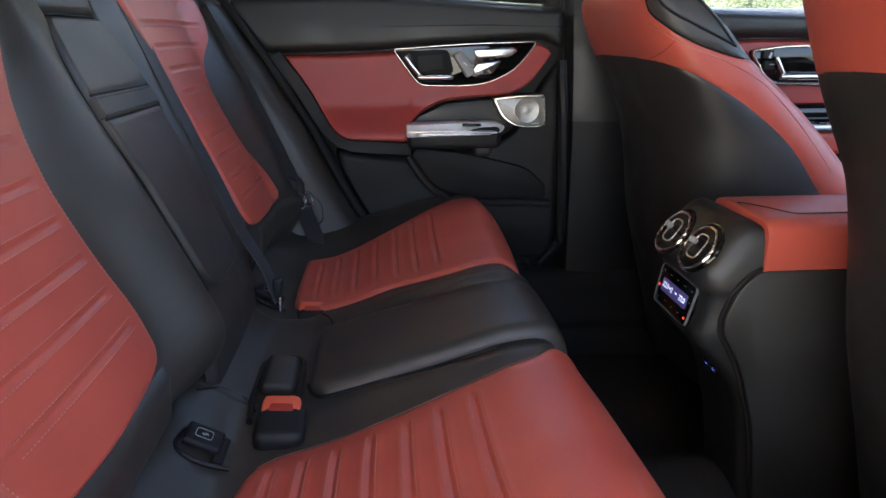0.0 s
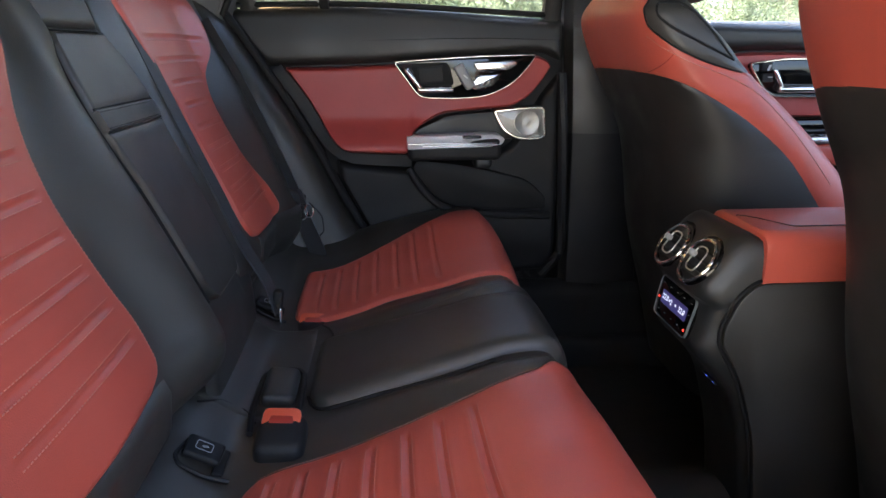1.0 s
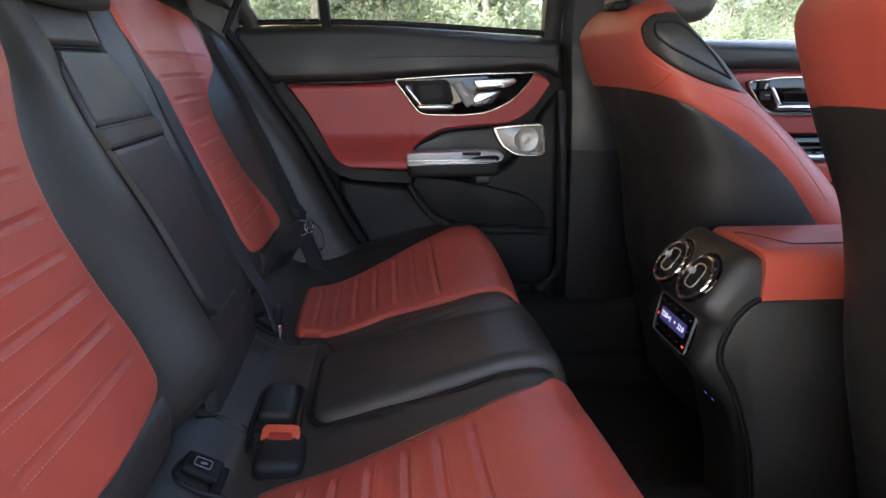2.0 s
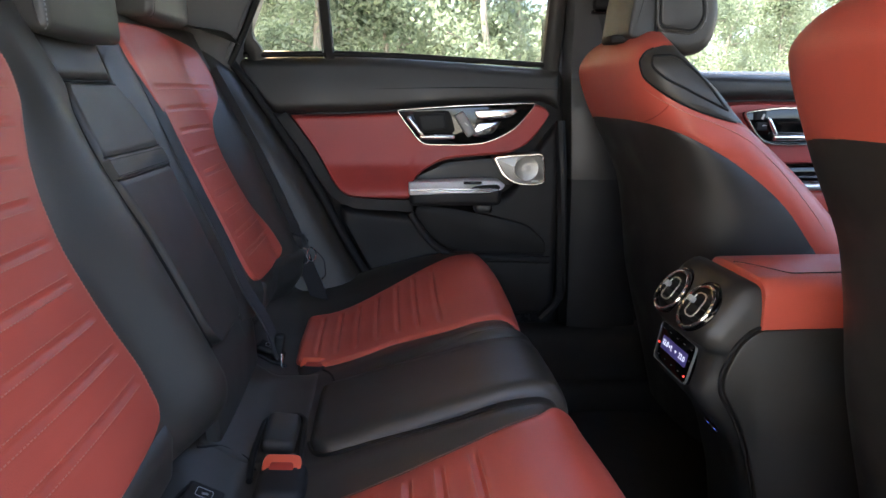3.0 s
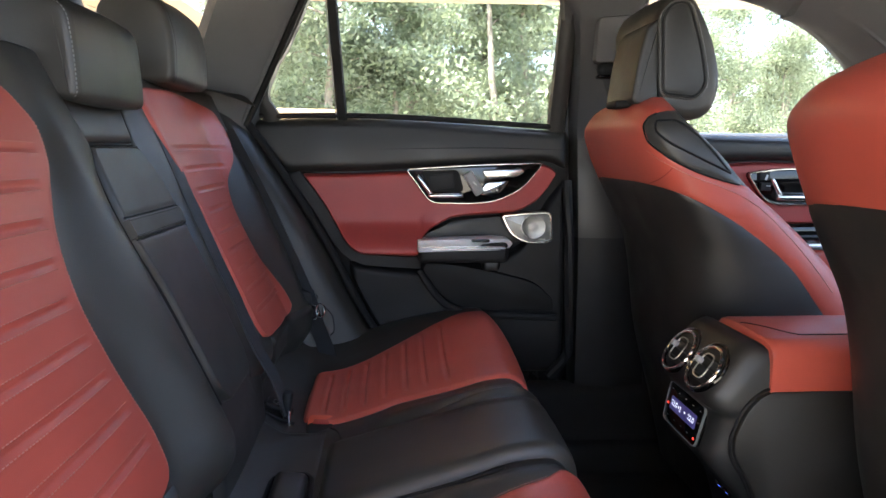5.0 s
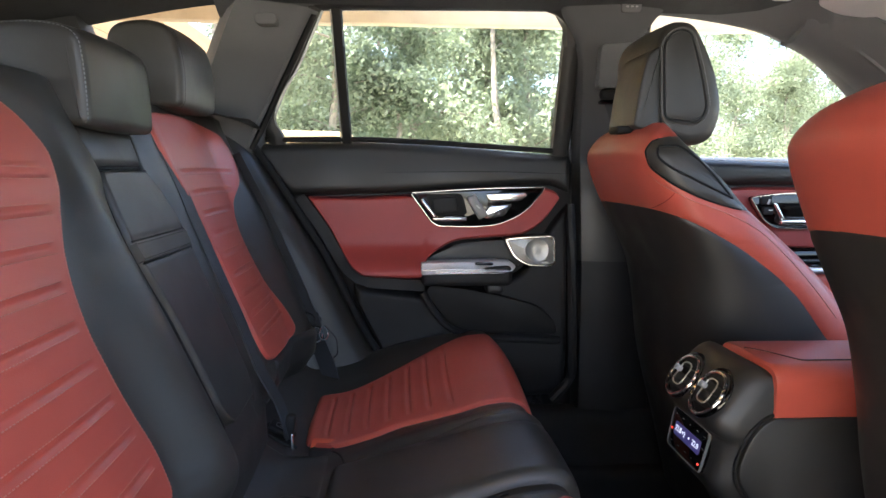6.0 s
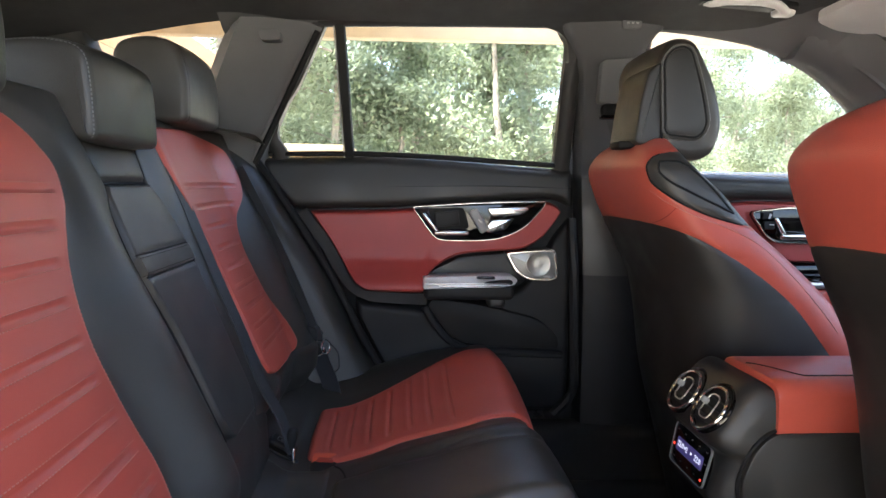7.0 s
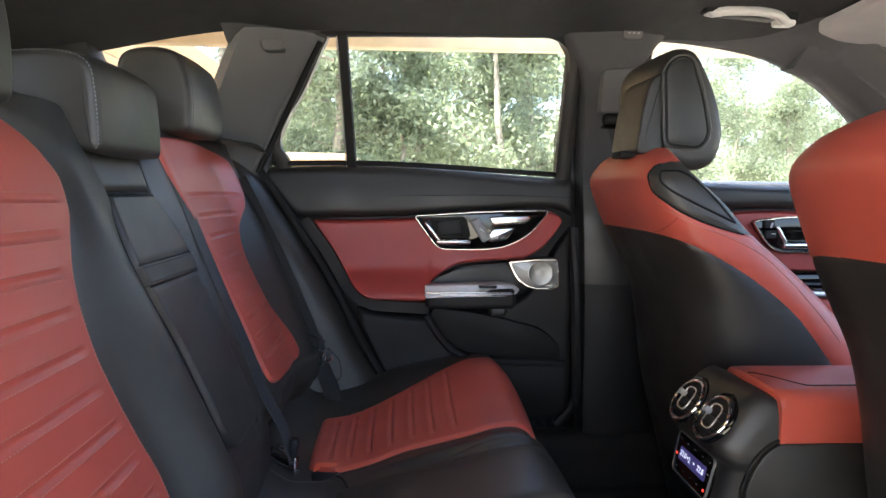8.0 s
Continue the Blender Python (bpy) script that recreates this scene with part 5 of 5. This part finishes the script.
part("visor_pad", prism(rounded([(0.925, 1.43), (1.00, 1.46), (1.16, 1.45), (1.16, 1.05), (0.97, 1.05)], 0.025), lambda a, b, d: Vector((a, b, lining(a, b) - 0.006 + d)), -0.014, 0.004, 0.005), VISOR, vs)
part("clip", box((1.03, 1.36, 0.45), (0.014, 0.02, 0.014), 0.005), PALE, tagged(thing("coat_hook", (1.03, 1.36, 0.45), "small pale ceiling hook", "hook"), ""))

# ---- outside ----
SAND = material("pale dry ground", (0.42, 0.38, 0.30), 0.95, grain=0.8, grain_size=0.02, mottle=0.25, mottle_size=0.9)
WOOD = material("pale pine boards", (0.52, 0.36, 0.19), 0.6, grain=0.4, grain_size=0.004, mottle=0.14, mottle_size=0.09, by_object=0.08)
GREYWOOD = material("greyer pine beam", (0.40, 0.32, 0.22), 0.7, grain=0.4, grain_size=0.004, mottle=0.12, mottle_size=0.15)
KNOT = material("dark pine knot", (0.30, 0.15, 0.06), 0.6, mottle=0.3, mottle_size=0.02)
BARK = material("pale bark", (0.24, 0.21, 0.17), 0.9, grain=1.0, grain_size=0.03, mottle=0.35, mottle_size=0.15)


def leaf_material(name, colour):
    m = material(name, colour, 0.6, mottle=0.35, mottle_size=0.5)
    n, l = m.node_tree.nodes, m.node_tree.links
    b = n["Principled BSDF"]
    tr = n.new("ShaderNodeBsdfTranslucent")
    tr.inputs[0].default_value = (colour[0] * 1.5, colour[1] * 1.5, colour[2] * 1.2, 1)
    mix = n.new("ShaderNodeMixShader")
    mix.inputs[0].default_value = 0.4
    l.new(b.outputs[0], mix.inputs[1]), l.new(tr.outputs[0], mix.inputs[2])
    l.new(mix.outputs[0], n["Material Output"].inputs[0])
    return m


LEAF = leaf_material("light green leaves", (0.195, 0.230, 0.165))
LEAFDARK = leaf_material("darker green leaves", (0.15, 0.185, 0.130))

gx = [-400, -120, -40, -15, -5, 0, 5, 15, 40, 120, 400]
tagged(part("ground", grid([[Vector((x, y, GROUND + 0.03 * math.sin(x * 0.7) * math.sin(y * 0.5) * (1 if abs(x) < 100 and abs(y) < 100 else 0))) for y in gx] for x in gx]), SAND), "pale dry sandy ground under the trees", "ground", kind="structure")


def tree_mesh(rng, height, trunk_r, spread_r, crown_low, leaves, leaf):
    """Trunk with limbs, and a crown of leaf clumps, at the origin."""
    bend = [Vector((rng.uniform(-0.15, 0.15) * k, rng.uniform(-0.15, 0.15) * k, height * k / 5)) for k in range(6)]
    rows = []
    for i, p in enumerate(path(bend, 12)):
        r = trunk_r * (1 - 0.085 * i)
        rows.append([p + Vector((r * math.cos(a), r * math.sin(a), 0)) for a in np.linspace(0, 2 * math.pi, 9, endpoint=False)])
    wood = grid(rows, closed=True, caps=True)
    vs, fs = [], []
    limbs = []
    for k in range(16):
        z = rng.uniform(crown_low, 0.95) * height
        base = Vector((0, 0, z))
        ang = rng.uniform(0, 2 * math.pi)
        reach = spread_r * rng.uniform(0.45, 1.0) * (1.15 - 0.6 * (z / height - crown_low) / (1 - crown_low))
        tip = base + Vector((math.cos(ang) * reach, math.sin(ang) * reach, reach * rng.uniform(-0.1, 0.5)))
        limbs.append((base, tip))
        m = (base + tip) / 2 + Vector((0, 0, 0.1 * reach))
        wood = join(wood, tube(path([base, m, tip], 5), trunk_r * 0.18, 5))
    for base, tip in limbs:
        for c in range(7):
            t = rng.uniform(0.25, 1.05)
            cen = base.lerp(tip, t) + Vector((rng.gauss(0, 0.25), rng.gauss(0, 0.25), rng.gauss(0, 0.22))) * spread_r * 0.45
            size = spread_r * rng.uniform(0.14, 0.30)
            for q in range(leaves):
                d = Vector((rng.gauss(0, 1), rng.gauss(0, 1), rng.gauss(0, 0.7))) * size * 0.6
                p = cen + d
                s = leaf * rng.uniform(0.6, 1.5)
                a, b = Vector((rng.gauss(0, 1), rng.gauss(0, 1), rng.gauss(0, 1))).normalized(), Vector((rng.gauss(0, 1), rng.gauss(0, 1), rng.gauss(0, 1)))
                b = a.cross(b).normalized()
                n0 = len(vs)
                vs += [p - a * s, p + b * s * 0.45, p + a * s, p - b * s * 0.45]
                fs.append((n0, n0 + 1, n0 + 2, n0 + 3))
    me = bpy.data.meshes.new("crown")
    me.from_pydata([tuple(v) for v in vs], [], fs)
    return wood, me


kinds = []
for k, (h, r, sp, low, lf, size, mat) in enumerate(((9.5, 0.16, 2.6, 0.16, 120, 0.07, LEAF), (8.0, 0.12, 2.2, 0.22, 120, 0.07, LEAF), (11.0, 0.18, 2.9, 0.25, 120, 0.075, LEAF), (6.0, 0.10, 2.2, 0.10, 120, 0.07, LEAFDARK))):
    rng = random.Random(40 + k)
    wood, leaves = tree_mesh(rng, h, r, sp, low, lf, size)
    tr = thing("tree", (60 + 8 * k, 80, GROUND), "leafy light green tree on the dry ground" if mat is LEAF else "darker green bushy tree on the dry ground", "tree", "trees beyond the car")
    tk = part("trunk", wood, BARK)
    tk.parent = tr
    leaves.materials.append(mat)
    cr = new("crown", leaves)
    cr.parent = tr
    kinds.append(tr)
rng = random.Random(7)
spots = []
for row_y, n, x0, x1 in ((19, 6, -9, 8), (24, 9, -13, 12), (31, 14, -18, 28), (40, 20, -26, 36), (52, 26, -34, 46)):
    for i in range(n):
        x = x0 + (x1 - x0) * (i + rng.uniform(0.1, 0.9)) / n
        spots.append((x, row_y + rng.uniform(-2, 2)))
for i, (x, y) in enumerate(spots):
    k = kinds[rng.choice((0, 0, 1, 1, 2, 3))]
    copy_thing(k, Matrix.Translation((x, y, GROUND)) @ Matrix.Rotation(rng.uniform(0, 6.28), 4, "Z") @ Matrix.Scale(rng.uniform(0.85, 1.15), 4))

# timber shelter over the car
shelter = thing("timber_shelter", (0, 2.0, GROUND), "pale pine timber shelter over the parked car", "shelter")
# Boards reach unseen over the near side to hold back sun and sky.
part("roof_boards", join(*[box((-3.1, -3.51 + 0.29 * k, 1.42), (6.4, 0.2898, 0.04), 0.003, 2) for k in range(30)]), WOOD, shelter, "pale pine roof boards")
bz = 1.20
# Two pine tones: a greyer beam and a lighter board on its upper half.
part("edge_beam", box((0.0, 5.05, bz + 0.02), (18, 0.12, 0.26), 0.01, 2), GREYWOOD, shelter, "greyer pine edge beam")
part("beam_face", box((0.0, 4.97, bz + 0.11), (18, 0.03, 0.12), 0.004, 2), WOOD, shelter, "lighter pine fascia board")
for x in (0.05, 0.52, 1.02, 1.42, 2.6):
    part("knot", box((x + 0.4, 4.953, bz + 0.10), (0.05, 0.004, 0.03), 0.0018, 2), KNOT, shelter)
for x in (-7, 8.0):
    part("post", box((x, 5.05, (GROUND + bz) / 2), (0.14, 0.14, bz - GROUND), 0.01), WOOD, shelter, "square pine post")
wallp = thing("timber_wall", (-2.35, 6.4, GROUND), "pale pine board wall behind the car", "wall", kind="structure")
for k in range(16):
    part("board", box((-2.35, 6.4, GROUND + 0.09 + 0.18 * k), (0.03, 6.8, 0.176), 0.004, 2), WOOD, wallp)
bench_seat = thing("garden_bench", (-0.95, 7.5, GROUND), "pale wooden block bench on the ground", "bench")
part("seat_slab", box((-0.95, 7.5, 0.36), (0.95, 0.4, 0.14), 0.01), WOOD, bench_seat)
part("support", box((-1.25, 7.5, (GROUND + 0.29) / 2), (0.12, 0.36, 0.29 - GROUND), 0.01), WOOD, bench_seat)
part("support", box((-0.65, 7.5, (GROUND + 0.29) / 2), (0.12, 0.36, 0.29 - GROUND), 0.01), WOOD, bench_seat)
